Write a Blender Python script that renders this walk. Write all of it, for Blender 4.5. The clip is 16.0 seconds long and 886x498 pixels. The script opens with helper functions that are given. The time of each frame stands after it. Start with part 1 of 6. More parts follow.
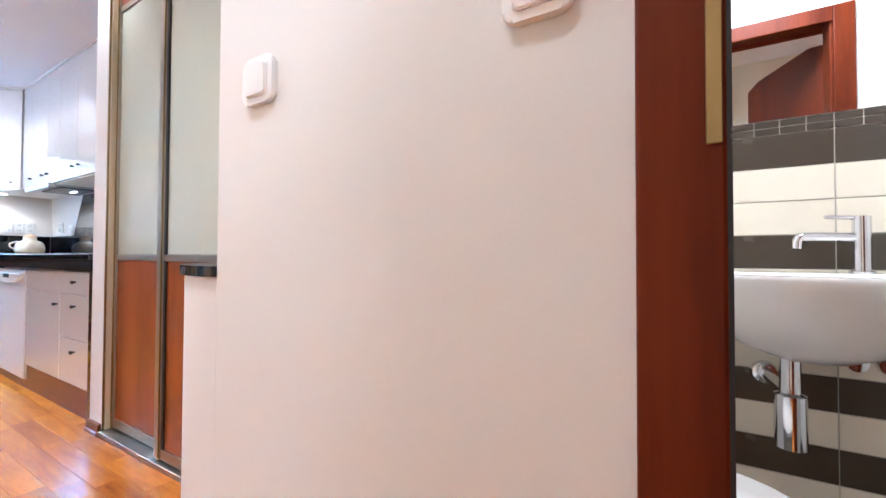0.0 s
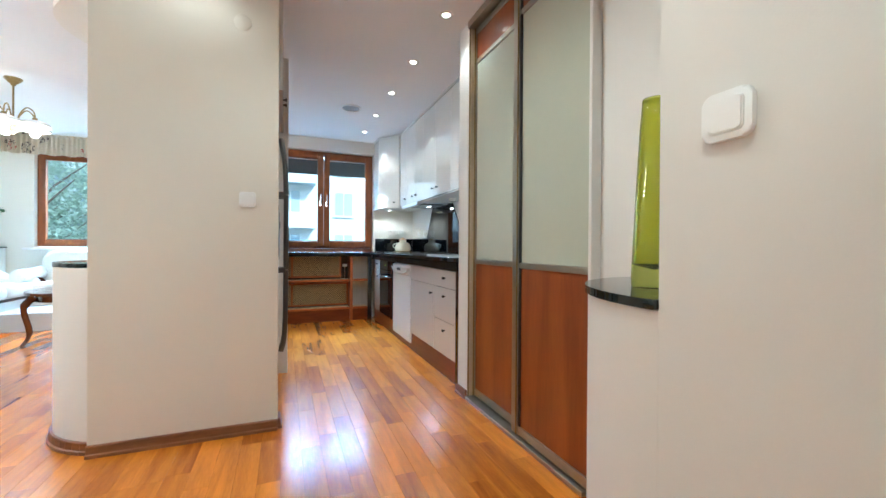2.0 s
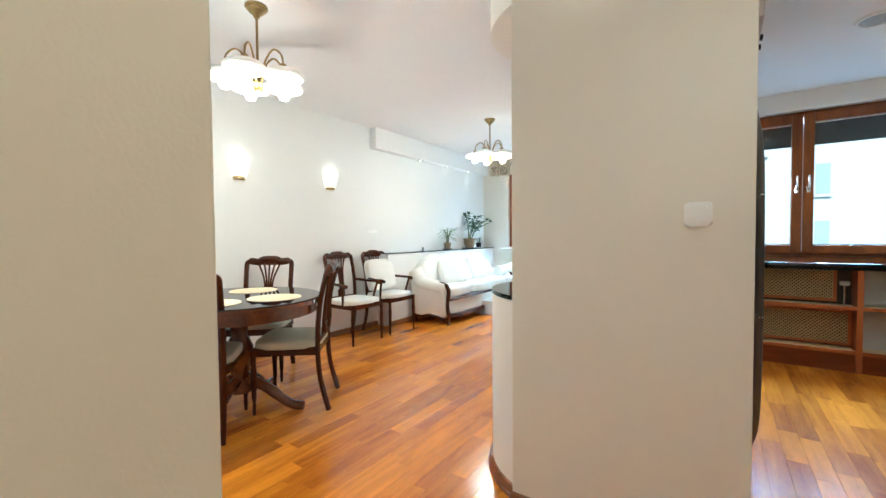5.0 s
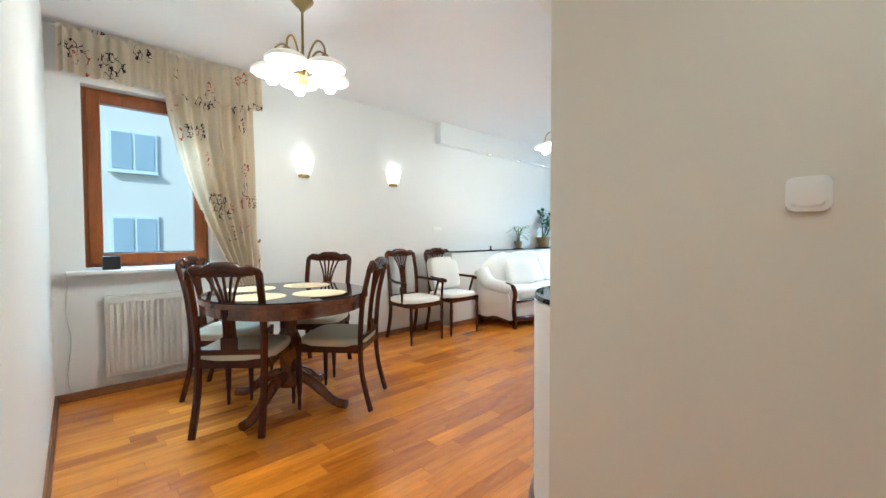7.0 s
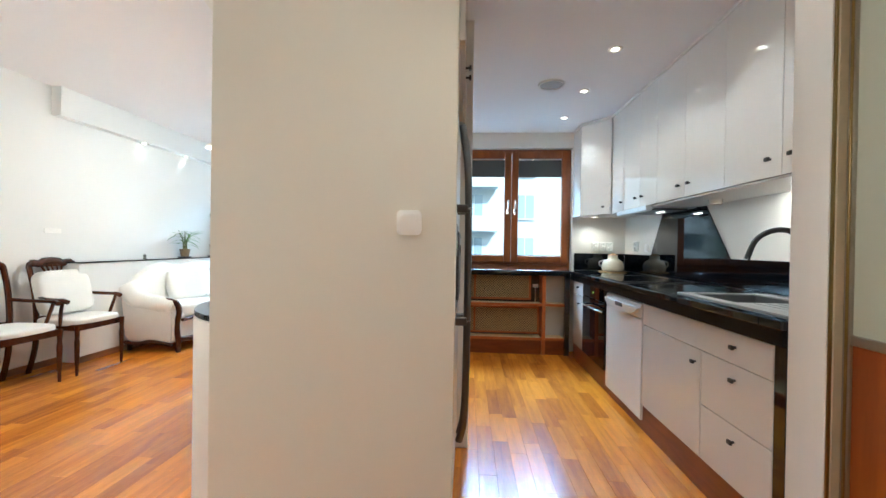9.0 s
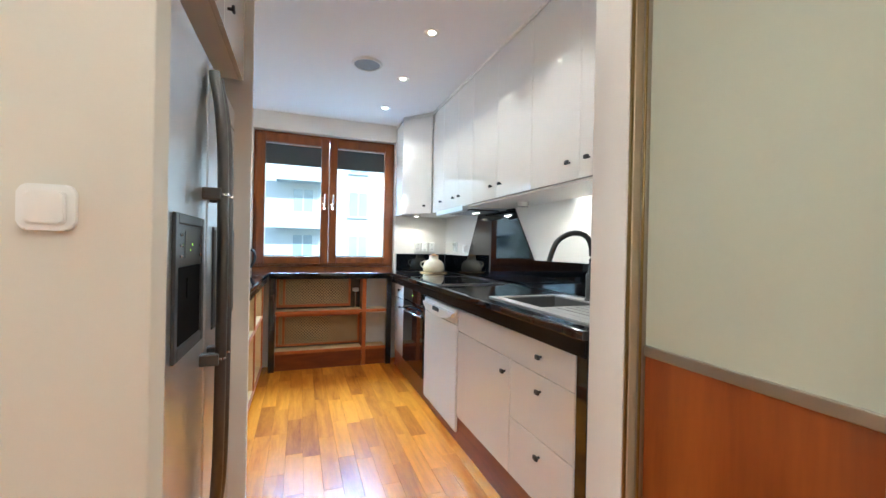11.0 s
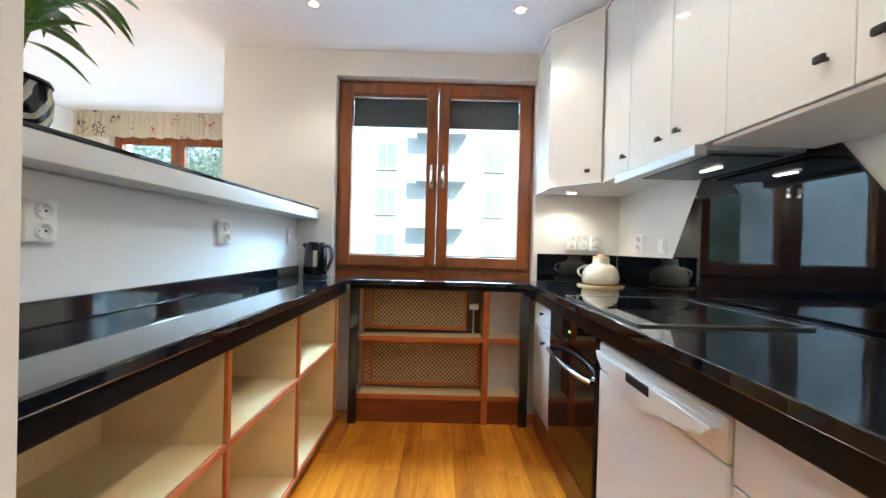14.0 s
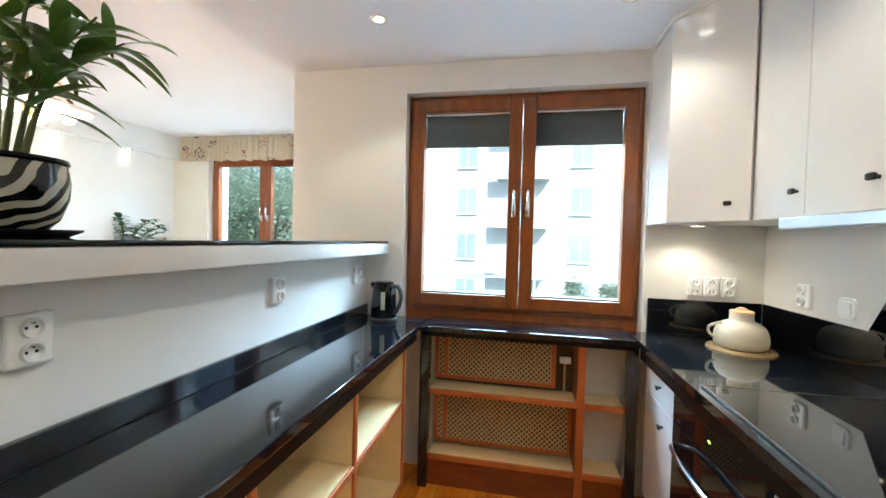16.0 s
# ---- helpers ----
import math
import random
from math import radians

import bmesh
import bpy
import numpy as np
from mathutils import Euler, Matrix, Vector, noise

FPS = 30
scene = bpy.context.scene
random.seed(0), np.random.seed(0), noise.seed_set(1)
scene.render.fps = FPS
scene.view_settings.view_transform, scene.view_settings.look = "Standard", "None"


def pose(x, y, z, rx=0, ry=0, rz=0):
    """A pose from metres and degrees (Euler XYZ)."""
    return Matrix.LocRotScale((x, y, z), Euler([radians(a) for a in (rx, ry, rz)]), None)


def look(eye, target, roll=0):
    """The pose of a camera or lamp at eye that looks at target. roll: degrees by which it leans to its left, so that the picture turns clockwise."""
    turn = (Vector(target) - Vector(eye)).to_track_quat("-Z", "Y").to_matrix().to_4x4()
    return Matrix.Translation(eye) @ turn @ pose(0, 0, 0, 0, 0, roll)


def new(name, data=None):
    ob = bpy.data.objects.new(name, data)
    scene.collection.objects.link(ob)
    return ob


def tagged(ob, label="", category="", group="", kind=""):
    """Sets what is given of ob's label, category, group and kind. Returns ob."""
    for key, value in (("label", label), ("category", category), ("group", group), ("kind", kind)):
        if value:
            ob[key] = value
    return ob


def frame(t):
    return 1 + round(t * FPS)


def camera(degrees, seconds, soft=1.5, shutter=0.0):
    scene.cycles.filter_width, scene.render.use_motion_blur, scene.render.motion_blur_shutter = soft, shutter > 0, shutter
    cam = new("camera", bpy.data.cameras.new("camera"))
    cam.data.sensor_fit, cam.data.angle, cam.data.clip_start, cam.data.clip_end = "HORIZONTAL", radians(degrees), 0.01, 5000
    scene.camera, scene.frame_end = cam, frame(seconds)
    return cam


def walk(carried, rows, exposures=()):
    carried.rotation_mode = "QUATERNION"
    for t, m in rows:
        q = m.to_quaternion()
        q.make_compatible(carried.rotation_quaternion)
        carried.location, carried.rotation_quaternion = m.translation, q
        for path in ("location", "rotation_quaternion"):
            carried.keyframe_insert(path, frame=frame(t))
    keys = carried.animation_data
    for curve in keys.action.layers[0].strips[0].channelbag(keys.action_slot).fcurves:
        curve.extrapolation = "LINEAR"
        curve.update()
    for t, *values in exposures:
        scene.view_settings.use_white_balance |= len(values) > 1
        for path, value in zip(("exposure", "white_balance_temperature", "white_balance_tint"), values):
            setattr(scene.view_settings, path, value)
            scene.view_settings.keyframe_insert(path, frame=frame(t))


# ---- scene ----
cam = camera(96.5, 16.0)
PATH = [
    (0, (0.782, 0.589, 0.893), (2.501, 1.610, 0.932), 0.22),
    (0.5, (0.688, 0.665, 0.898), (2.220, 1.952, 0.916), 0.30),
    (1, (0.610, 0.707, 0.897), (1.902, 2.233, 0.903), 0.07),
    (1.5, (0.561, 0.739, 0.930), (1.595, 2.451, 0.926), 0.12),
    (2, (0.531, 0.770, 0.972), (1.275, 2.626, 0.963), 0.36),
    (2.5, (0.541, 0.809, 1.033), (0.946, 2.768, 1.015), 0.53),
    (3, (0.544, 0.895, 1.094), (0.580, 2.895, 1.064), 0.36),
    (3.5, (0.552, 1.033, 1.124), (0.195, 3.000, 1.080), 0.01),
    (4, (0.534, 1.189, 1.124), (-0.160, 3.064, 1.076), -0.27),
    (4.5, (0.481, 1.382, 1.145), (-0.466, 3.143, 1.091), -0.38),
    (5, (0.410, 1.519, 1.147), (-0.735, 3.157, 1.084), -0.49),
    (5.2, (0.400, 1.565, 1.142), (-0.823, 3.146, 1.077), -0.47),
    (6.25, (0.420, 1.735, 1.127), (-1.092, 3.043, 1.066), -0.30),
    (7.3, (0.468, 1.868, 1.117), (-0.921, 3.306, 1.060), -0.06),
    (7.5, (0.488, 1.875, 1.118), (-0.823, 3.385, 1.066), 0.02),
    (8, (0.517, 1.890, 1.122), (-0.510, 3.606, 1.083), 0.42),
    (8.5, (0.541, 1.865, 1.129), (-0.077, 3.767, 1.101), 0.73),
    (9, (0.540, 1.802, 1.139), (0.413, 3.798, 1.125), 0.89),
    (9.5, (0.528, 1.763, 1.173), (0.875, 3.732, 1.176), 1.25),
    (9.7, (0.526, 1.777, 1.181), (1.034, 3.712, 1.192), 1.23),
    (10.75, (0.700, 2.090, 1.166), (1.417, 3.957, 1.160), 1.20),
    (11.8, (0.908, 2.486, 1.123), (1.233, 4.459, 1.105), 1.12),
    (12, (0.953, 2.571, 1.112), (1.187, 4.557, 1.090), 1.20),
    (12.5, (1.042, 2.788, 1.091), (1.077, 4.787, 1.066), 1.33),
    (13, (1.074, 3.033, 1.090), (1.033, 5.033, 1.062), 1.37),
    (13.5, (1.086, 3.286, 1.118), (1.045, 5.285, 1.094), 1.47),
    (14, (1.058, 3.586, 1.121), (1.067, 5.586, 1.104), 1.50),
    (14.5, (1.056, 3.873, 1.196), (1.081, 5.873, 1.179), 1.54),
    (15, (1.071, 4.043, 1.316), (1.003, 6.042, 1.285), 1.60),
    (15.5, (1.064, 4.048, 1.376), (0.797, 6.029, 1.324), 1.53),
    (16, (1.040, 3.940, 1.370), (0.642, 5.899, 1.323), 1.48),
]
LK = 0.38                                # how strong the lamps are against the daylight
SPOT_W, HALL_W, CHAND_W, SCONCE_W = 11, 21, 42, 0.25
KW_W, LW_W, DW_W = 340, 345, 150
EXPO = [(0, 2.55, 4850, 12), (1.2, 2.20, 4850, 2), (2.5, 1.90, 5050, -4), (5, 1.68, 5300, -4), (7.5, 1.53, 5150, -3), (9.5, 1.87, 5350, 0), (11.5, 2.15, 5350, 1), (12.7, 2.25, 5480, 2), (14.2, 2.05, 5900, 3), (16, 1.92, 6100, 3)]
walk(cam, [(t, look(eye, target, roll)) for t, eye, target, roll in PATH], EXPO)

# ---- world, sun, lamps ----
world = bpy.data.worlds.new("sky")
scene.world = world
world.use_nodes = True
wn = world.node_tree
sky = wn.nodes.new("ShaderNodeTexSky")
sky.sky_type, sky.sun_disc = "NISHITA", False
sky.sun_elevation, sky.sun_rotation = radians(34), radians(153)
wn.nodes["Background"].inputs["Strength"].default_value = 0.11
wn.links.new(sky.outputs[0], wn.nodes["Background"].inputs["Color"])
sun = new("sun", bpy.data.lights.new("sun", "SUN"))
sun.data.energy, sun.data.angle, sun.data.color = 2.1, radians(0.5), (1, 0.95, 0.87)
sun.matrix_world = look((6, -8, 9), (0, 4, 0))


def lamp(kind, eye, target, power, colour, size=0.1, size_y=None, spread=None):
    data = bpy.data.lights.new("lamp", kind)
    data.energy, data.color = power * LK, colour
    if kind == "AREA":
        data.size = size
        if size_y:
            data.shape, data.size_y = "RECTANGLE", size_y
    elif kind == "SPOT":
        data.shadow_soft_size, data.spot_size, data.spot_blend = size, radians(spread), 0.6
    else:
        data.shadow_soft_size = size
    ob = new("lamp", data)
    ob.matrix_world = look(eye, target)
    return ob


WARM, SKYC = (1.0, 0.88, 0.73), (0.62, 0.80, 1.0)
KX, KL, KZ = 1.455, 0.335, 2.41          # rows of kitchen spots, kitchen ceiling
SPOTS = [(KX, y) for y in (3.045, 3.72, 4.39, 5.07, 5.74)] + [(KL, 5.74)]
HALL_SPOTS = [(0.12, 2.80), (0.75, 2.2), (0.62, 0.95), (0.62, -0.3)]
# sky light through the windows, from above their heads
lamp("AREA", (1.0, 7.15, 2.85), (1.0, 4.6, 0.3), KW_W, (0.50, 0.74, 1.0), 1.9, 1.2)
lamp("AREA", (-2.05, 9.0, 2.95), (-2.05, 6.2, 0.3), LW_W, SKYC, 1.9, 1.0)
lamp("AREA", (-4.15, 2.28, 2.95), (-1.6, 2.5, 0.3), DW_W, SKYC, 1.1, 0.9)
for x, y in SPOTS:
    lamp("SPOT", (x, y, KZ - 0.03), (x, y, 0), SPOT_W * (0.6 if y < 3.5 else 1), WARM, 0.03, None, 122)
for x, y in HALL_SPOTS:
    lamp("SPOT", (x, y, KZ - 0.03), (x, y, 0), HALL_W * (0.16 if y > 2.5 else 1), WARM, 0.03, None, 140)

# ---- materials ----


def nodes_of(name):
    m = bpy.data.materials.new(name)
    m.use_nodes = True
    t = m.node_tree
    return m, t, t.nodes["Principled BSDF"]


def mat(name, colour, rough=0.5, metal=0.0, var=0.12, scale=6.0, bump=0.0, fine=80.0, coat=0.0, stretch=None):
    """A painted, plastic, stone or metal surface: soft stains at one scale, fine grain at another."""
    m, t, b = nodes_of(name)
    n, l = t.nodes, t.links
    co = n.new("ShaderNodeTexCoord")
    mp = n.new("ShaderNodeMapping")
    l.new(co.outputs["Object"], mp.inputs[0])
    if stretch:
        mp.inputs["Scale"].default_value = stretch
    big = n.new("ShaderNodeTexNoise")
    big.inputs["Scale"].default_value, big.inputs["Detail"].default_value = scale, 5
    small = n.new("ShaderNodeTexNoise")
    small.inputs["Scale"].default_value, small.inputs["Detail"].default_value = fine, 3
    l.new(mp.outputs[0], big.inputs[0]), l.new(mp.outputs[0], small.inputs[0])
    mix = n.new("ShaderNodeMix")
    mix.data_type = "RGBA"
    dark = [c * (1 - var) for c in colour]
    light = [min(1, c * (1 + var * 0.7)) for c in colour]
    mix.inputs[6].default_value, mix.inputs[7].default_value = (*dark, 1), (*light, 1)
    half = n.new("ShaderNodeMath")
    half.operation = "MULTIPLY_ADD"
    l.new(small.outputs[0], half.inputs[0])
    half.inputs[1].default_value = 0.35
    l.new(big.outputs[0], half.inputs[2])
    off = n.new("ShaderNodeMath")
    off.operation = "SUBTRACT"
    l.new(half.outputs[0], off.inputs[0])
    off.inputs[1].default_value = 0.17
    l.new(off.outputs[0], mix.inputs[0])
    l.new(mix.outputs[2], b.inputs["Base Color"])
    r = n.new("ShaderNodeMapRange")
    r.inputs[3].default_value, r.inputs[4].default_value = rough * 0.85, min(1, rough * 1.2)
    l.new(big.outputs[0], r.inputs[0]), l.new(r.outputs[0], b.inputs["Roughness"])
    b.inputs["Metallic"].default_value = metal
    b.inputs["Coat Weight"].default_value, b.inputs["Coat Roughness"].default_value = coat, 0.04
    if bump:
        bp = n.new("ShaderNodeBump")
        bp.inputs["Strength"].default_value, bp.inputs["Distance"].default_value = bump, 0.002
        l.new(small.outputs[0], bp.inputs["Height"]), l.new(bp.outputs[0], b.inputs["Normal"])
    return m


def wood(name, dark, light, rough=0.3, along=(3, 3, 30), per_piece=0.0, coat=0.0, grain=1.0, relief=0.12, veil=0.12):
    """Wood with long grain; per_piece shifts the tone of each plank."""
    m, t, b = nodes_of(name)
    n, l = t.nodes, t.links
    co = n.new("ShaderNodeTexCoord")
    info = n.new("ShaderNodeObjectInfo")
    geo = n.new("ShaderNodeNewGeometry")
    add = n.new("ShaderNodeMath")
    add.operation = "ADD"
    l.new(info.outputs["Random"], add.inputs[0]), l.new(geo.outputs["Random Per Island"], add.inputs[1])
    fr = n.new("ShaderNodeMath")
    fr.operation = "FRACT"
    l.new(add.outputs[0], fr.inputs[0])
    mp = n.new("ShaderNodeMapping")
    mp.inputs["Scale"].default_value = along
    l.new(co.outputs["Object"], mp.inputs[0])
    shift = n.new("ShaderNodeVectorMath")
    shift.operation = "SCALE"
    shift.inputs[0].default_value = (31.0, 17.0, 47.0)
    l.new(fr.outputs[0], shift.inputs["Scale"])
    l.new(shift.outputs[0], mp.inputs["Location"])
    big = n.new("ShaderNodeTexNoise")
    big.inputs["Scale"].default_value, big.inputs["Detail"].default_value, big.inputs["Distortion"].default_value = 1.0, 6, 0.6
    fine = n.new("ShaderNodeTexNoise")
    fine.inputs["Scale"].default_value, fine.inputs["Detail"].default_value = 9.0, 3
    l.new(mp.outputs[0], big.inputs[0]), l.new(mp.outputs[0], fine.inputs[0])
    s = n.new("ShaderNodeMath")
    s.operation = "MULTIPLY_ADD"
    l.new(fine.outputs[0], s.inputs[0])
    s.inputs[1].default_value = 0.4 * grain
    l.new(big.outputs[0], s.inputs[2])
    s2 = n.new("ShaderNodeMath")
    s2.operation = "MULTIPLY_ADD"
    l.new(fr.outputs[0], s2.inputs[0])
    s2.inputs[1].default_value = per_piece
    l.new(s.outputs[0], s2.inputs[2])
    ramp = n.new("ShaderNodeMapRange")
    ramp.inputs[1].default_value, ramp.inputs[2].default_value = 0.45, 0.95 + per_piece
    l.new(s2.outputs[0], ramp.inputs[0])
    mix = n.new("ShaderNodeMix")
    mix.data_type = "RGBA"
    mix.inputs[6].default_value, mix.inputs[7].default_value = (*dark, 1), (*light, 1)
    l.new(ramp.outputs[0], mix.inputs[0]), l.new(mix.outputs[2], b.inputs["Base Color"])
    rr = n.new("ShaderNodeMapRange")
    rr.inputs[3].default_value, rr.inputs[4].default_value = rough * 0.92, rough * 1.1
    l.new(fine.outputs[0], rr.inputs[0]), l.new(rr.outputs[0], b.inputs["Roughness"])
    b.inputs["Coat Weight"].default_value, b.inputs["Coat Roughness"].default_value = coat, veil
    bp = n.new("ShaderNodeBump")
    bp.inputs["Strength"].default_value, bp.inputs["Distance"].default_value = relief, 0.001
    l.new(fine.outputs[0], bp.inputs["Height"]), l.new(bp.outputs[0], b.inputs["Normal"])
    return m


def glow(name, colour, strength):
    m, t, b = nodes_of(name)
    b.inputs["Base Color"].default_value = (*colour, 1)
    b.inputs["Emission Color"].default_value, b.inputs["Emission Strength"].default_value = (*colour, 1), strength * LK
    return m


def glass(name, colour=(1, 1, 1), rough=0.0, ior=1.45):
    m, t, b = nodes_of(name)
    b.inputs["Base Color"].default_value, b.inputs["Roughness"].default_value = (*colour, 1), rough
    b.inputs["Transmission Weight"].default_value, b.inputs["IOR"].default_value = 1, ior
    return m


PAINT = mat("wall paint", (0.78, 0.75, 0.70), 0.75, 0, 0.03, 1.3, 0.12, 220)
SAND = mat("sand wall paint", (0.80, 0.73, 0.575), 0.75, 0, 0.03, 1.3, 0.12, 220)
CREAM = mat("cream wall paint", (0.755, 0.71, 0.615), 0.75, 0, 0.03, 1.3, 0.12, 220)
PURE = mat("white wall paint", (0.79, 0.785, 0.765), 0.75, 0, 0.03, 1.3, 0.12, 220)
CEIL = mat("ceiling paint", (0.80, 0.78, 0.78), 0.8, 0, 0.03, 1.0, 0.08, 200)
LACQ = mat("white lacquer", (0.74, 0.72, 0.69), 0.07, 0, 0.02, 2.0, 0.0, 60, 0.4)
MATTW = mat("white melamine", (0.76, 0.74, 0.70), 0.4, 0, 0.03, 3.0)
PLAST = mat("cream plastic", (0.89, 0.88, 0.85), 0.3, 0, 0.03, 9.0)
BLACK = mat("black granite", (0.007, 0.009, 0.012), 0.05, 0, 0.3, 60.0, 0.0, 300, 0.6)
GRANE = mat("honed granite edge", (0.006, 0.006, 0.007), 0.25, 0, 0.3, 60.0, 0.0, 300)
GRANE.node_tree.nodes["Principled BSDF"].inputs["Specular IOR Level"].default_value = 0.25
BLKG = mat("black glass", (0.003, 0.004, 0.006), 0.03, 0, 0.2, 3.0)
DKPL = mat("black plastic", (0.012, 0.012, 0.013), 0.35, 0, 0.2, 8.0, 0.1, 200)
VOID = mat("black recess", (0.002, 0.002, 0.002), 0.7, 0, 0.1, 5.0)
VOID.node_tree.nodes["Principled BSDF"].inputs["Specular IOR Level"].default_value = 0.05
STEEL = mat("brushed steel", (0.72, 0.73, 0.74), 0.3, 1.0, 0.06, 2.0, 0.15, 120, 0, (1, 1, 14))
DSTEEL = mat("dark handle metal", (0.16, 0.155, 0.15), 0.32, 1.0, 0.1, 5.0)
CHROME = mat("chrome", (0.72, 0.72, 0.73), 0.08, 1.0, 0.04, 6.0)
BRASS = mat("antique brass", (0.34, 0.24, 0.10), 0.3, 1.0, 0.25, 14.0)
BRONZE = mat("champagne aluminium", (0.42, 0.38, 0.31), 0.36, 1.0, 0.1, 4.0, 0.1, 150, 0, (1, 1, 0.1))
ANTHR = mat("anthracite panel", (0.065, 0.068, 0.072), 0.32, 0.3, 0.1, 3.0, 0.08, 200)
SINKR = mat("pale grey sink rim", (0.28, 0.28, 0.275), 0.35, 0, 0.1, 30.0, 0.15, 260)
FLAP = mat("dark brushed steel", (0.23, 0.235, 0.245), 0.34, 1.0, 0.08, 2.0, 0.15, 120, 0, (1, 1, 14))
CHAMP = mat("pale gold profile", (0.66, 0.56, 0.38), 0.45, 0.4, 0.1, 20.0)
GRILL = mat("grey grille", (0.33, 0.33, 0.34), 0.6, 0, 0.2, 90.0, 0.4, 300)
SINKM = mat("grey composite sink", (0.065, 0.066, 0.068), 0.3, 0, 0.2, 30.0, 0.2, 260)
CERAM = mat("white ceramic", (0.80, 0.78, 0.73), 0.1, 0, 0.02, 3.0, 0, 40, 0.4)
CREAMC = mat("cream glazed ceramic", (0.78, 0.69, 0.52), 0.32, 0, 0.14, 14.0, 0.2, 60)
LIDC = mat("pale orange glaze", (0.80, 0.50, 0.26), 0.35, 0, 0.1, 14.0, 0.2, 60)
STRAW = mat("pale straw weave", (0.70, 0.58, 0.38), 0.8, 0, 0.2, 60.0, 0.8, 160)
WICKER = mat("woven straw", (0.45, 0.30, 0.13), 0.8, 0, 0.4, 60.0, 0.8, 160)
FABRIC = mat("cream upholstery", (0.81, 0.79, 0.74), 0.85, 0, 0.06, 9.0, 0.5, 320)
SEATF = mat("sage green seat fabric", (0.50, 0.46, 0.34), 0.8, 0, 0.1, 12.0, 0.5, 320)
RADW = mat("radiator enamel", (0.72, 0.70, 0.65), 0.3, 0, 0.03, 3.0)
LEAF = mat("leaf", (0.13, 0.26, 0.04), 0.35, 0, 0.5, 9.0, 0.2, 60)
LEAF2 = mat("dark leaf", (0.03, 0.10, 0.022), 0.35, 0, 0.4, 9.0, 0.2, 60)
STEM = mat("stem", (0.11, 0.14, 0.04), 0.6, 0, 0.3, 20.0)
SOIL = mat("soil", (0.04, 0.028, 0.02), 0.95, 0, 0.5, 60.0, 1.0, 90)
POT = mat("patterned pot", (0.27, 0.19, 0.10), 0.4, 0, 0.5, 26.0)
BATHT = mat("ivory tile", (0.74, 0.68, 0.54), 0.18, 0, 0.06, 5.0)
# bathroom tile colour; also the painted shade behind the radiator lattice
BATHB = mat("taupe tile and lattice shade", (0.060, 0.047, 0.032), 0.25, 0, 0.15, 8.0)
GROUT = mat("grout", (0.46, 0.42, 0.33), 0.9, 0, 0.1, 20.0)
FLOORW = wood("merbau parquet", (0.25, 0.057, 0.004), (0.86, 0.300, 0.019), 0.2, (22, 2.2, 2), 0.55, 0.35, 1.0, 0.0, 0.17)
FLOORW.node_tree.nodes["Principled BSDF"].inputs["Specular IOR Level"].default_value = 0.3
SKIRT = wood("merbau skirting", (0.13, 0.045, 0.014), (0.26, 0.10, 0.03), 0.35, (3, 3, 20))
CHERRY = wood("cherry veneer", (0.20, 0.040, 0.006), (0.36, 0.092, 0.014), 0.3, (9, 9, 0.9), 0.0, 0.2, 0.6)
WINW = wood("stained window wood", (0.13, 0.030, 0.005), (0.32, 0.090, 0.014), 0.3, (14, 14, 2), 0.1, 0.3)
REDW = wood("mahogany plinth", (0.13, 0.022, 0.004), (0.26, 0.058, 0.009), 0.3, (3, 2, 20), 0.1, 0.2)
EDGEW = wood("shelf edge wood", (0.36, 0.085, 0.018), (0.50, 0.14, 0.032), 0.4, (6, 6, 6))
SHELFW = wood("birch shelf", (0.72, 0.53, 0.27), (0.84, 0.66, 0.37), 0.45, (3, 3, 10), 0.0, 0.0, 0.5)
DARKW = wood("walnut-stained chair wood", (0.026, 0.005, 0.0015), (0.085, 0.019, 0.004), 0.25, (8, 8, 3), 0.1, 0.1)
DARKW.node_tree.nodes["Principled BSDF"].inputs["Specular IOR Level"].default_value = 0.3
TABLEW = wood("table walnut", (0.05, 0.012, 0.003), (0.19, 0.05, 0.011), 0.2, (3, 12, 6), 0.1, 0.5)
DOORW = wood("door veneer", (0.075, 0.010, 0.001), (0.15, 0.024, 0.003), 0.45, (10, 10, 1), 0.0, 0.0)
DOORW.node_tree.nodes["Principled BSDF"].inputs["Specular IOR Level"].default_value = 0.15
LATT = wood("beige lattice", (0.42, 0.29, 0.14), (0.55, 0.40, 0.21), 0.55, (20, 20, 20))
FROST = mat("frosted pane", (0.49, 0.505, 0.40), 0.22, 0, 0.05, 1.5, 0.0, 40, 0.15)
PANE = glass("window pane", (0.93, 0.97, 0.97), 0.0, 1.02)
GREENG = glass("olive green glass", (0.70, 0.73, 0.16), 0.02)
LEDGEG = mat("black ledge glass", (0.006, 0.012, 0.012), 0.04, 0, 0.2, 4.0)
SHADEG = glow("lit opal shade", (1.0, 0.95, 0.87), 0.12)
BULB = glow("lit bulb", (1.0, 0.92, 0.78), 9.0)
SCONG = glow("lit sconce glass", (1.0, 0.93, 0.80), 0.95)
SPOTG = glow("lit spot", (1.0, 0.88, 0.66), 14.0)
HOODG = glow("lit hood strip", (1.0, 0.93, 0.8), 4.0)
LEDR = glow("red indicator", (1.0, 0.05, 0.02), 1.5)
LEDG = glow("green indicator", (0.55, 1.0, 0.1), 1.5)
MIRROR = mat("mirror", (0.86, 0.88, 0.88), 0.005, 1.0, 0.0, 1.0)


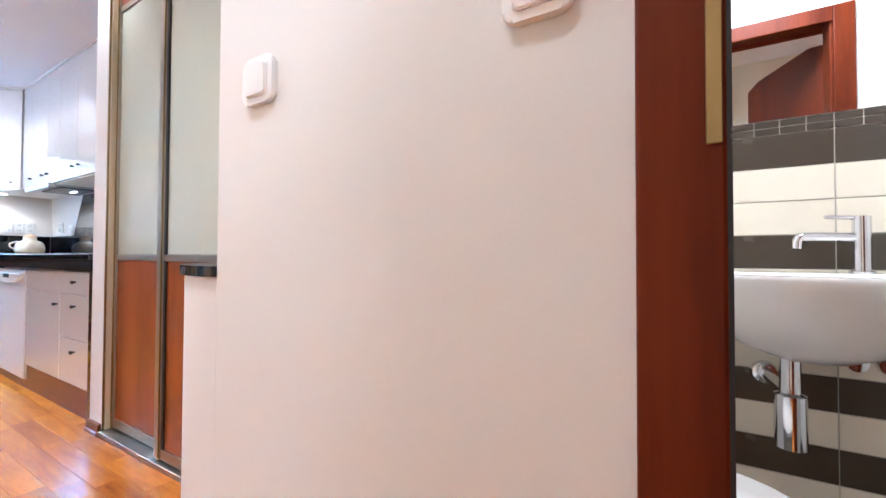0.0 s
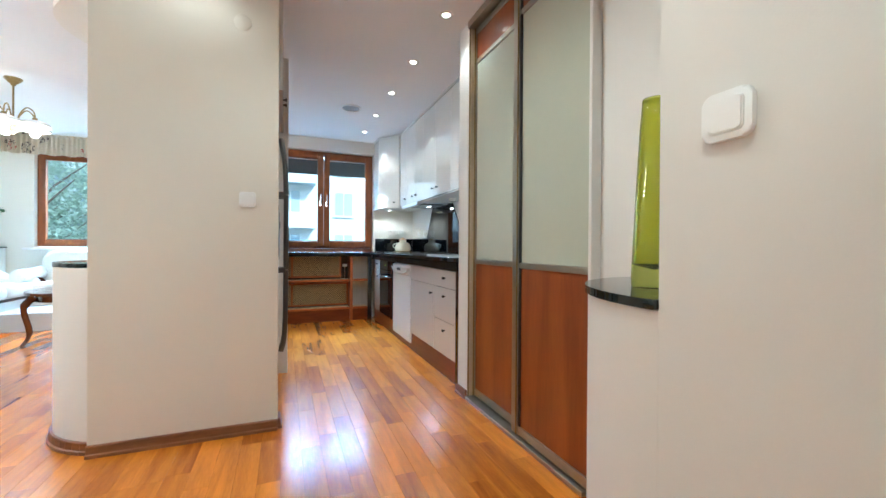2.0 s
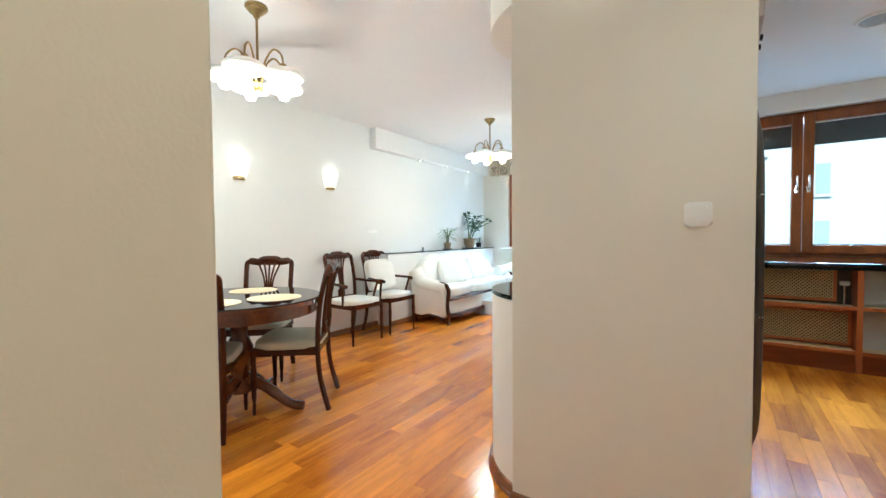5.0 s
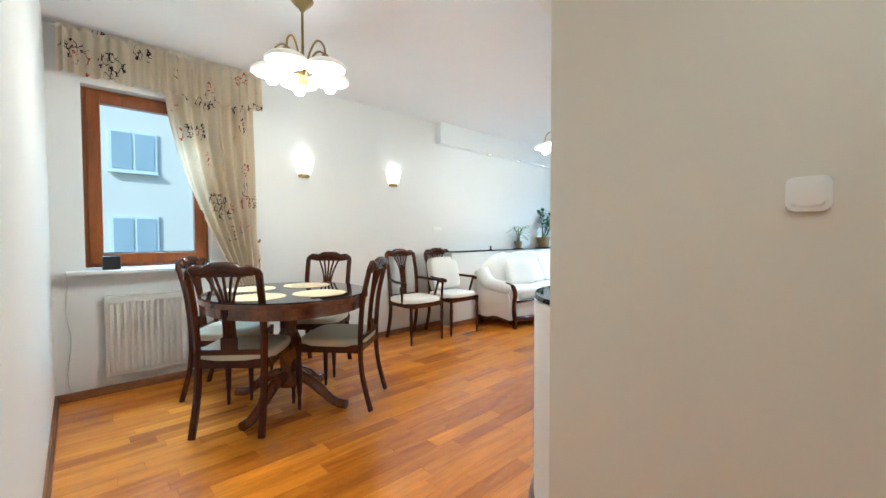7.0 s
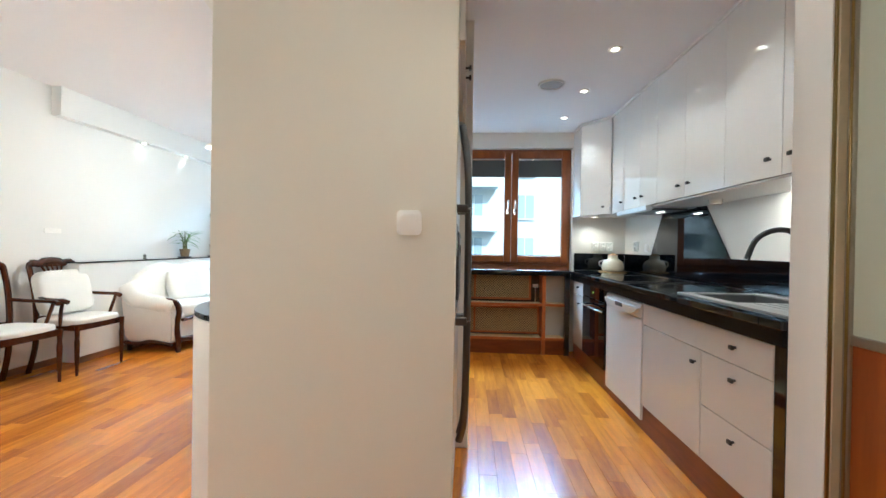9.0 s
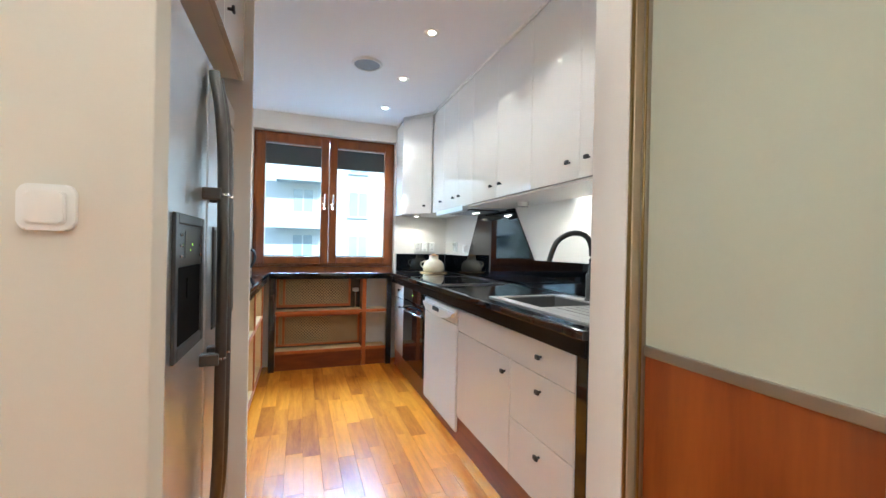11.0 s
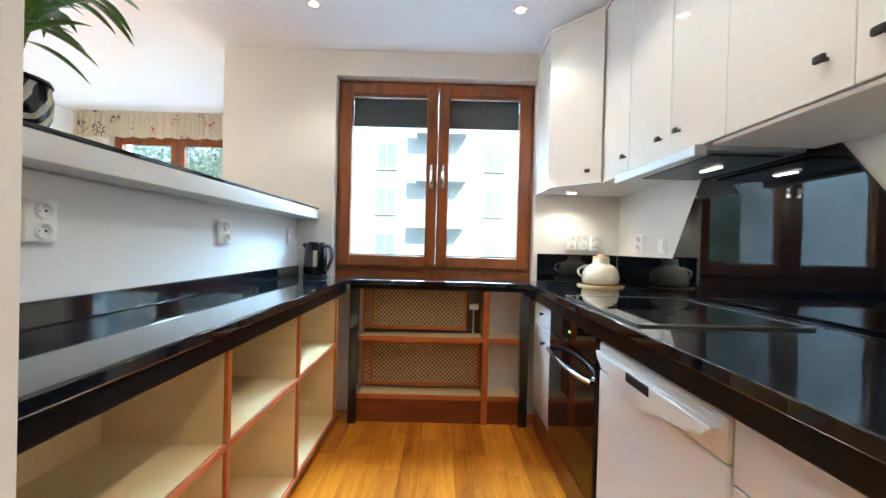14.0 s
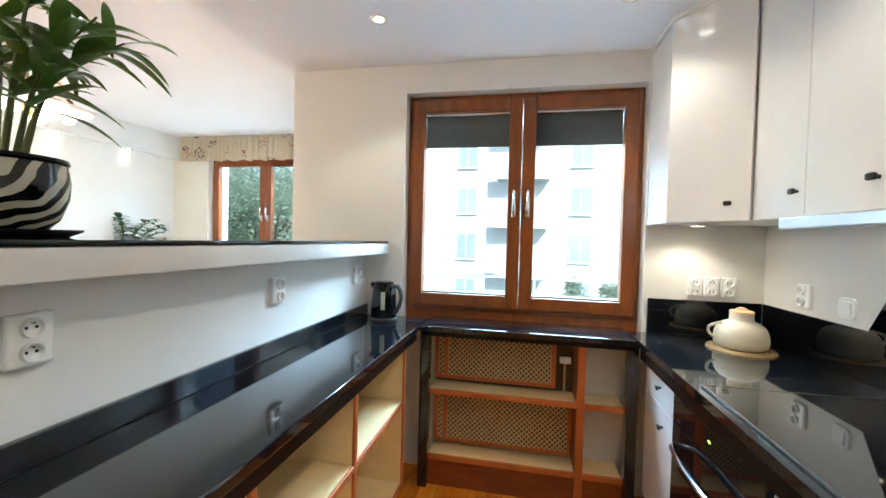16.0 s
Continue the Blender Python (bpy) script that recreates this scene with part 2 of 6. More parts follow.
def zebra():
    m, t, b = nodes_of("zebra glaze")
    n, l = t.nodes, t.links
    co = n.new("ShaderNodeTexCoord")
    w = n.new("ShaderNodeTexWave")
    w.inputs["Scale"].default_value, w.inputs["Distortion"].default_value, w.inputs["Detail"].default_value = 10.0, 7.0, 1.5
    mp = n.new("ShaderNodeMapping")
    mp.inputs["Rotation"].default_value = (0.3, 0.5, 0.8)
    l.new(co.outputs["Object"], mp.inputs[0]), l.new(mp.outputs[0], w.inputs[0])
    r = n.new("ShaderNodeValToRGB")
    r.color_ramp.interpolation = "CONSTANT"
    r.color_ramp.elements[0].color, r.color_ramp.elements[1].color = (0.006, 0.006, 0.006, 1), (0.62, 0.56, 0.42, 1)
    r.color_ramp.elements[1].position = 0.52
    l.new(w.outputs[0], r.inputs[0]), l.new(r.outputs[0], b.inputs["Base Color"])
    b.inputs["Roughness"].default_value = 0.12
    return m


def calligraphy():
    """Cream cloth with small dark brush strokes and a few red seals."""
    m, t, b = nodes_of("calligraphy cloth")
    n, l = t.nodes, t.links
    co = n.new("ShaderNodeTexCoord")
    v = n.new("ShaderNodeTexVoronoi")
    v.inputs["Scale"].default_value, v.inputs["Randomness"].default_value = 5.0, 0.8
    warp = n.new("ShaderNodeTexNoise")
    warp.inputs["Scale"].default_value, warp.inputs["Detail"].default_value = 19, 1
    l.new(co.outputs["Object"], v.inputs[0]), l.new(co.outputs["Object"], warp.inputs[0])
    near = n.new("ShaderNodeMath")
    near.operation, near.inputs[1].default_value = "LESS_THAN", 0.40
    l.new(v.outputs["Distance"], near.inputs[0])
    stroke = n.new("ShaderNodeMath")
    stroke.operation = "COMPARE"
    stroke.inputs[1].default_value, stroke.inputs[2].default_value = 0.5, 0.028
    l.new(warp.outputs[0], stroke.inputs[0])
    both = n.new("ShaderNodeMath")
    both.operation = "MULTIPLY"
    l.new(near.outputs[0], both.inputs[0]), l.new(stroke.outputs[0], both.inputs[1])
    sep = n.new("ShaderNodeSeparateColor")
    l.new(v.outputs["Color"], sep.inputs[0])
    red = n.new("ShaderNodeMath")
    red.operation, red.inputs[1].default_value = "GREATER_THAN", 0.55
    l.new(sep.outputs[0], red.inputs[0])
    ink = n.new("ShaderNodeMix")
    ink.data_type = "RGBA"
    ink.inputs[6].default_value, ink.inputs[7].default_value = (0.04, 0.02, 0.03, 1), (0.55, 0.09, 0.07, 1)
    l.new(red.outputs[0], ink.inputs[0])
    mix = n.new("ShaderNodeMix")
    mix.data_type = "RGBA"
    mix.inputs[6].default_value = (0.82, 0.72, 0.57, 1)
    l.new(both.outputs[0], mix.inputs[0]), l.new(ink.outputs[2], mix.inputs[7])
    l.new(mix.outputs[2], b.inputs["Base Color"])
    b.inputs["Roughness"].default_value = 0.85
    thin = n.new("ShaderNodeBsdfTranslucent")
    l.new(mix.outputs[2], thin.inputs[0])
    sheer = n.new("ShaderNodeMixShader")
    sheer.inputs[0].default_value = 0.35
    l.new(b.outputs[0], sheer.inputs[1]), l.new(thin.outputs[0], sheer.inputs[2])
    l.new(sheer.outputs[0], n["Material Output"].inputs[0])
    return m


ZEBRA, CLOTH = zebra(), calligraphy()

# ---- builders ----


def mesh_of(name, bm, material, smooth=True):
    me = bpy.data.meshes.new(name)
    bmesh.ops.recalc_face_normals(bm, faces=bm.faces)
    bm.to_mesh(me)
    bm.free()
    me.materials.append(material)
    if smooth and any(f.use_smooth for f in me.polygons):
        flags = [f.use_smooth for f in me.polygons]
        me.set_sharp_from_angle(angle=radians(50))
        me.polygons.foreach_set("use_smooth", flags)
    return me


def part(name, bm, material, parent, label="", smooth=True):
    ob = new(name, mesh_of(name, bm, material, smooth))
    ob.parent = parent
    if label:
        ob["label"] = label
    return ob


def thing(name, label, category, place=(0, 0, 0), turn=0.0, group=""):
    ob = new(name)
    ob.empty_display_size = 0.1
    ob.matrix_basis = pose(*place, 0, 0, turn)
    return tagged(ob, label, category, group)


def single(name, bm, material, label, category, place=(0, 0, 0), turn=0.0, group="", kind=""):
    ob = new(name, mesh_of(name, bm, material))
    ob.matrix_basis = pose(*place, 0, 0, turn)
    return tagged(ob, label, category, group, kind)


def box(x0, x1, y0, y1, z0, z1, bev=0.0, bm=None, seg=2):
    own = bmesh.new()
    m = Matrix.LocRotScale(((x0 + x1) / 2, (y0 + y1) / 2, (z0 + z1) / 2), None, (abs(x1 - x0), abs(y1 - y0), abs(z1 - z0)))
    bmesh.ops.create_cube(own, size=1, matrix=m)
    if bev:
        bmesh.ops.bevel(own, geom=own.edges[:], offset=bev, segments=seg, profile=0.5, affect="EDGES")
    return join(bm, own)


def join(bm, own):
    if bm is None:
        return own
    me = bpy.data.meshes.new("tmp")
    own.to_mesh(me)
    own.free()
    bm.from_mesh(me)
    bpy.data.meshes.remove(me)
    return bm


def lathe(profile, seg=28, at=(0, 0, 0), bm=None):
    """Turns a profile of (radius, height) round the z axis."""
    own = bmesh.new()
    rings = []
    for r, z in profile:
        if r < 1e-5:
            rings.append([own.verts.new((at[0], at[1], at[2] + z))])
        else:
            rings.append([own.verts.new((at[0] + r * math.cos(a), at[1] + r * math.sin(a), at[2] + z)) for a in (2 * math.pi * k / seg for k in range(seg))])
    for a, b in zip(rings, rings[1:]):
        for k in range(seg):
            q = [a[k % len(a)], a[(k + 1) % len(a)], b[(k + 1) % len(b)], b[k % len(b)]]
            q = list(dict.fromkeys(q))
            if len(q) > 2:
                own.faces.new(q).smooth = True
    return join(bm, own)


def tube(points, radius, seg=10, bm=None, flat=1.0):
    """A round bar along points; radius may be a list. flat squeezes it along its second axis."""
    own = bmesh.new()
    pts = [Vector(p) for p in points]
    rad = radius if isinstance(radius, (list, tuple)) else [radius] * len(pts)
    ref = Vector((0, 0, 1)) if abs((pts[-1] - pts[0]).normalized().z) < 0.9 else Vector((1, 0, 0))
    rings = []
    for k, p in enumerate(pts):
        d = (pts[min(k + 1, len(pts) - 1)] - pts[max(k - 1, 0)]).normalized()
        u = d.cross(ref).normalized()
        w = u.cross(d).normalized()
        rings.append([own.verts.new(p + rad[k] * (math.cos(a) * u + flat * math.sin(a) * w)) for a in (2 * math.pi * j / seg for j in range(seg))])
    for a, b in zip(rings, rings[1:]):
        for j in range(seg):
            own.faces.new((a[j], a[(j + 1) % seg], b[(j + 1) % seg], b[j])).smooth = True
    own.faces.new(rings[0]), own.faces.new(rings[-1])
    return join(bm, own)


def smooth_line(points, n=16):
    """A smooth line through a few points."""
    pts = [Vector(p) for p in points]
    out = []
    for k in range(len(pts) - 1):
        a, b, c, d = pts[max(k - 1, 0)], pts[k], pts[k + 1], pts[min(k + 2, len(pts) - 1)]
        for j in range(n):
            t = j / n
            out.append(0.5 * (2 * b + (c - a) * t + (2 * a - 5 * b + 4 * c - d) * t * t + (3 * b - a - 3 * c + d) * t ** 3))
    return out + [pts[-1]]


def prism(outline, z0, z1, bev=0.0, bm=None):
    """An upright block over a flat outline."""
    own = bmesh.new()
    low = [own.verts.new((x, y, z0)) for x, y in outline]
    high = [own.verts.new((x, y, z1)) for x, y in outline]
    own.faces.new(low[::-1]), own.faces.new(high)
    n = len(low)
    for k in range(n):
        own.faces.new((low[k], low[(k + 1) % n], high[(k + 1) % n], high[k])).smooth = n > 8
    if bev:
        edges = [e for e in own.edges if abs(e.verts[0].co.z - e.verts[1].co.z) < 1e-6]
        bmesh.ops.bevel(own, geom=edges, offset=bev, segments=2, profile=0.5, affect="EDGES")
    return join(bm, own)


def cushion(sx, sy, sz, power=4.0, n=14, bm=None, at=(0, 0, 0)):
    """A stuffed pad: a box swollen towards its middle."""
    own = bmesh.new()
    bmesh.ops.create_cube(own, size=2)
    bmesh.ops.subdivide_edges(own, edges=own.edges[:], cuts=n, use_grid_fill=True)
    for v in own.verts:
        x, y, z = v.co
        k = (abs(x) ** power + abs(y) ** power + abs(z) ** power) ** (1 / power)
        v.co = Vector((x / k * sx / 2, y / k * sy / 2, z / k * sz / 2)) + Vector(at)
    for f in own.faces:
        f.smooth = True
    return join(bm, own)


def moved(bm, m):
    bmesh.ops.transform(bm, matrix=m, verts=bm.verts[:])
    return bm


def arc(cx, cy, rx, ry, a0, a1, n=20):
    return [(cx + rx * math.cos(radians(a0 + (a1 - a0) * k / n)), cy + ry * math.sin(radians(a0 + (a1 - a0) * k / n))) for k in range(n + 1)]


def structure(name, bm, material, label, smooth=True):
    ob = new(name, mesh_of(name, bm, material, smooth))
    return tagged(ob, label, "structure", "", "structure")

# ---- structure ----
LRZ = 2.54                               # living-room ceiling
XW, YN, YS = -3.26, 8.12, 1.72           # living room: west, north and south faces
KN, KE = 6.24, 2.25                      # kitchen: north and east faces


def wall_with_hole(name, axis, face, back, a0, a1, z1, hole, label, paint=PAINT):
    """A wall across `axis`, from face to back, that spans a0..a1, with one opening (b0, b1, h0, h1)."""
    b0, b1, h0, h1 = hole
    bm = bmesh.new()
    for u0, u1, w0, w1 in ((a0, b0, 0, z1), (b1, a1, 0, z1), (b0, b1, 0, h0), (b0, b1, h1, z1)):
        if u1 - u0 > 1e-4 and w1 - w0 > 1e-4:
            lo, hi = min(face, back), max(face, back)
            box(*((lo, hi, u0, u1) if axis == "x" else (u0, u1, lo, hi)), w0, w1, 0, bm)
    bmesh.ops.remove_doubles(bm, verts=bm.verts[:], dist=1e-5)
    return structure(name, bm, paint, label, False)


KW = (0.328, 1.677, 0.86, 2.242)            # kitchen window opening
LW = (-2.762, -1.318, 0.945, 2.297)          # living-room window opening
DW = (1.893, 2.667, 0.90, 2.187)            # dining window opening
wall_with_hole("wall_north", "y", KN, KN + 0.34, -0.42, 2.40, 2.6, KW, "cream painted kitchen wall with a deep window opening")
wall_with_hole("wall_living_north", "y", YN, YN + 0.34, -3.60, -0.27, 2.6, LW, "cream painted living-room wall with a window opening", CREAM)
wall_with_hole("wall_west", "x", XW, XW - 0.34, 1.55, YN, 2.6, DW, "white painted wall behind dining table and sofa", PURE)
structure("wall_living_east", box(-0.42, -0.27, KN + 0.34, YN, 0, 2.6), PAINT, "white painted wall past the kitchen", False)
structure("wall_living_south", box(-3.60, -0.165, YS - 0.17, YS, 0, 2.6), PURE, "white painted living-room end wall", False)
structure("wall_hall_west", box(-0.165, -0.015, -1.40, YS, 0, 2.6, 0.004), SAND, "beige painted hall wall that ends at the living room")
structure("wall_hall_south", box(-0.165, 1.30, -1.55, -1.40, 0, 2.6), PAINT, "painted end wall of the hall", False)
structure("wall_east", box(KE, KE + 0.15, 3.05, KN, 0, 2.6), PAINT, "white painted wall behind the worktop", False)
structure("wall_wardrobe_end", box(1.62, KE, 3.062, 3.205, 0, 2.6, 0.003), PAINT, "white painted stub wall beside the wardrobe")
structure("wall_wardrobe_back", box(2.05, KE - 0.004, 1.40, 3.06, 0, 2.6), PAINT, "wall behind the wardrobe", False)
structure("wall_hall_east", box(1.195, 1.30, 0.562, 1.317, 0, 2.6), PAINT, "white painted hall wall with two light switches")
structure("wall_hall_east_2", box(1.195, 1.30, -1.55, -0.05, 0, 2.6), PAINT, "white painted hall wall beyond the bathroom door", False)
structure("wall_hall_lintel", box(1.195, 1.30, -0.05, 0.562, 2.05, 2.6), PAINT, "wall over the bathroom door", False)
structure("wall_niche_back", box(1.66, 1.76, 1.317, 1.985, 0, 2.6), PAINT, "white wall of the vase niche", False)
structure("wall_niche_side", box(1.30, 1.76, 1.215, 1.317, 0, 2.6), PAINT, "white side wall of the vase niche", False)
structure("wall_wardrobe_side", box(1.66, 2.05, 1.985, 2.0, 0, 2.6), MATTW, "white side of the wardrobe", False)

# the wall in front of the fridge, with a rounded end
structure("wall_fridge", box(-0.305, 0.50, 3.046, 3.135, 0, KZ, 0.003), CREAM, "cream painted wall end beside the fridge")
structure("wall_half", box(-0.06, 0.09, 4.062, KN, 0, 1.275), PAINT, "white half wall between kitchen and living room", False)
structure("wall_fridge_back", box(-0.28, -0.20, 3.135, 4.062, 0, KZ), PAINT, "white wall behind the fridge", False)
DRUM = arc(-0.13, 3.47, 0.44, 0.42, 247, 110, 26)
base = thing("rounded_cabinet", "white rounded low cabinet with a black glass top", "cabinet")
part("body", prism(DRUM + [(-0.285, 3.9), (-0.285, 3.14)], 0.0, 0.862), PAINT, base)
part("top", prism(arc(-0.13, 3.50, 0.455, 0.435, 247, 110, 26) + [(-0.285, 3.91), (-0.285, 3.137)], 0.864, 0.884, 0.004), LEDGEG, base, "dark polished glass top")
structure("trim_round_bulkhead", prism(DRUM + [(-0.285, 3.9), (-0.285, 3.14)], 2.13, LRZ + 0.01), PAINT, "white rounded bulkhead over the low cabinet")

# ceilings: the kitchen's lower one ends in a curve
curve = [(-0.285, 3.9), (-0.36, 4.35), (-0.44, 4.9), (-0.47, 5.5), (-0.46, 6.0), (-0.42, KN + 0.02)]
rim = [(p.x, p.y) for p in smooth_line([(x, y, 0) for x, y in curve], 8)]
structure("ceiling_kitchen", prism([(2.4, KN + 0.02), (2.4, 3.06), (0.6, 3.06), (-0.285, 3.12)] + rim, KZ, LRZ + 0.02), CEIL, "white lowered kitchen ceiling with a curved edge")
structure("ceiling_hall", box(-0.165, 2.4, -1.55, 3.06, KZ, LRZ + 0.02), CEIL, "white hall ceiling", False)
structure("ceiling_living", box(-3.7, 0.5, 1.5, 8.5, LRZ + 0.02, LRZ + 0.2), CEIL, "white living-room ceiling", False)
structure("ceiling_living_low", box(XW, -0.165, YS, 3.1, LRZ, LRZ + 0.02), CEIL, "white living-room ceiling", False)
structure("ceiling_living_low_2", box(XW, -0.55, 3.1, YN, LRZ, LRZ + 0.02), CEIL, "white living-room ceiling", False)

structure("trim_soffit", box(XW, -3.165, 5.17, YN, 2.275, LRZ, 0.004), PURE, "white boxed soffit with small downlights")
# low plaster ledge behind the sofa
led = thing("wall_ledge", "white built-in ledge with dark glass top along the wall", "ledge")
part("body", box(XW, -3.06, 5.25, YN, 0, 0.925, 0.003), PURE, led)
part("top", box(XW, -3.045, 5.24, YN, 0.927, 0.94, 0.003), LEDGEG, led, "dark glass top")

# bar ledge over the half wall
bar = thing("bar_ledge", "white curved bar ledge with black glass top over the half wall", "ledge")
far = [(-0.06, 4.075), (-0.34, 4.35), (-0.40, 4.9), (-0.42, 5.5), (-0.41, 6.0), (-0.41, KN)]
out = [(p.x, p.y) for p in smooth_line([(x, y, 0) for x, y in far], 8)]
part("shelf", prism([(0.235, KN), (0.215, 4.075)] + out, 1.277, 1.338, 0.004), MATTW, bar)
part("top", prism([(0.231, KN), (0.211, 4.08)] + [(x + 0.004, y) for x, y in out], 1.34, 1.352, 0.002), LEDGEG, bar, "black glass top")

# skirting
def skirting(name, pts, h=0.055, d=0.022):
    bm = bmesh.new()
    for (x0, y0), (x1, y1) in zip(pts, pts[1:]):
        v = Vector((x1 - x0, y1 - y0, 0))
        nrm = Vector((v.y, -v.x, 0)).normalized() * d
        own = bmesh.new()
        prof = [(0, 0), (1, 0), (1, h * 0.26), (0.72, h * 0.34), (0.62, h * 0.9), (0.45, h), (0, h)]
        rings = [[own.verts.new(Vector((px, py, z)) + nrm * k) for k, z in prof] for px, py in ((x0, y0), (x1, y1))]
        n = len(prof)
        for j in range(n):
            own.faces.new((rings[0][j], rings[0][(j + 1) % n], rings[1][(j + 1) % n], rings[1][j]))
        own.faces.new(rings[0]), own.faces.new(rings[1])
        join(bm, own)
    return structure(name, bm, SKIRT, "reddish brown wooden skirting board")


skirting("baseboard_wall_end", [(0.50, 3.14), (0.50, 3.046), (-0.305, 3.046)][::-1])
skirting("baseboard_round", DRUM[::-1])
skirting("baseboard_west", [(XW, YS), (XW, 5.25)])
skirting("baseboard_ledge", [(-3.06, 5.25), (-3.06, YN)])
skirting("baseboard_south", [(-0.02, YS), (XW, YS)])
skirting("baseboard_hall", [(-0.015, -1.4), (-0.015, YS)])
skirting("baseboard_hall_end", [(-0.015, YS), (-0.1, YS)])
skirting("baseboard_stub", [(1.62, 3.062), (1.62, 3.205)][::-1])
skirting("baseboard_hall_east", [(1.195, 0.63), (1.195, 1.317)][::-1])

# ---- windows ----


def sash(win, x0, x1, z0, z1, w, handle_side, blind, knob=True):
    """A casement with rails, stiles, glass, handle and a short roller blind; front at y=0."""
    s = part("sash", box(x0, x0 + w, -0.03, 0.035, z0, z1, 0.006), WINW, win)
    part("stile", box(x1 - w, x1, -0.03, 0.035, z0, z1, 0.006), WINW, s)
    part("rail", box(x0 + w, x1 - w, -0.03, 0.035, z0, z0 + w, 0.006), WINW, s)
    part("rail", box(x0 + w, x1 - w, -0.03, 0.035, z1 - w, z1, 0.006), WINW, s)
    g = part("pane", box(x0 + w - 0.005, x1 - w + 0.005, 0.005, 0.011, z0 + w - 0.005, z1 - w + 0.005), PANE, s, "clear glass pane")
    g.visible_shadow = False
    part("bead", box(x0 + w, x1 - w, -0.016, -0.004, z0 + w, z0 + w + 0.008, 0.002), DKPL, s, "dark glazing gasket")
    if blind:
        bm = bmesh.new()
        n = int(blind / 0.016)
        for k in range(n):
            zt = z1 - w - 0.012 - k * blind / n
            box(x0 + w + 0.0005, x1 - w - 0.0005, 0.024 + 0.0015 * (k % 2), 0.0255 + 0.0015 * (k % 2), zt - blind / n - 0.0015, zt, 0, bm)
        part("blind", bm, BLINDM, s, "half-lowered grey slatted blind")
        part("headrail", box(x0 + w, x1 - w, -0.005, 0.022, z1 - w - 0.02, z1 - w, 0.004), CHROME, s, "metal blind head rail")
    hx = x0 + w / 2 if handle_side < 0 else x1 - w / 2
    zc = (z0 + z1) / 2 - 0.05
    h = part("handle", box(hx - 0.013, hx + 0.013, -0.042, -0.029, zc - 0.035, zc + 0.035, 0.005), CHROME, s, "pale metal window handle")
    part("lever", tube([(hx, -0.04, zc), (hx, -0.066, zc + 0.002), (hx, -0.072, zc + 0.03), (hx, -0.068, zc + 0.12)], [0.009, 0.009, 0.010, 0.008], 8), CHROME, h)
    return s


BLINDM = mat("blind slats", (0.10, 0.105, 0.115), 0.5, 0.2, 0.1, 5.0)


def window(name, place, turn, w, h, split, blind, label, sash_w=0.075, frame_w=0.045):
    win = new(name)
    win.matrix_basis = pose(*place, 0, 0, turn)
    tagged(win, label, "window", "", "structure")
    part("frame", box(0, frame_w, -0.012, 0.06, 0, h, 0.005), WINW, win)
    part("frame", box(w - frame_w, w, -0.012, 0.06, 0, h, 0.005), WINW, win)
    part("frame", box(frame_w, w - frame_w, -0.012, 0.06, 0, frame_w, 0.005), WINW, win)
    part("frame", box(frame_w, w - frame_w, -0.012, 0.06, h - frame_w, h, 0.005), WINW, win)
    o = frame_w * 0.55
    if split:
        sash(win, o, split, o, h - o, sash_w, 1, blind)
        sash(win, split + 0.004, w - o, o, h - o, sash_w, -1, blind)
    else:
        sash(win, o, w - o, o, h - o, sash_w, 1, blind)
    return win


window("window_1", (0.33, KN + 0.085, 0.945), 0, 1.345, 1.295, 0.685, 0.19, "reddish brown wooden double casement window with grey blinds half up")
window("window_2", (-2.76, YN + 0.09, 0.95), 0, 1.44, 1.345, 0.74, 0, "reddish brown wooden double casement window onto trees")
window("window_3", (XW - 0.09, 1.895, 0.905), 90, 0.77, 1.28, 0, 0, "dark brown wooden window beside the dining table", 0.075)
structure("window_sill_1", box(0.33, 1.675, KN + 0.078, KN + 0.16, 0.862, 0.944, 0.004), WINW, "reddish brown board under the kitchen window")
structure("window_sill_3", box(XW + 0.001, XW + 0.11, 1.79, 2.72, 0.865, 0.893, 0.006), MATTW, "white window sill over the radiator")
structure("window_sill_2", box(-2.85, -1.25, YN - 0.10, YN - 0.001, 0.90, 0.928, 0.006), MATTW, "white window sill")

# ---- hall: wardrobe, niche, switches ----


def spot(x, y, z, group):
    s = thing("downlight", "small round recessed downlight, lit", "downlight", (x, y, z), 0, group)
    part("ring", lathe([(0.0205, -0.0015), (0.028, -0.004), (0.030, -0.006), (0.042, -0.005), (0.045, 0.0)], 24), CERAM, s, "white trim ring")
    part("lens", lathe([(0, -0.002), (0.021, -0.002)], 20), SPOTG, s, "lit lamp")


for x, y in SPOTS:
    spot(x, y, KZ, "kitchen downlights")
for x, y in HALL_SPOTS:
    spot(x, y, KZ, "hall downlights")
vent = thing("ceiling_vent", "round grey ceiling speaker in the kitchen ceiling", "speaker", (1.165, 4.93, KZ))
part("rim", lathe([(0.085, 0), (0.088, -0.012), (0.098, -0.012), (0.105, 0.0)], 32), MATTW, vent)
part("grille", lathe([(0, -0.012), (0.05, -0.011), (0.086, -0.006)], 32), GRILL, vent, "grey grille")


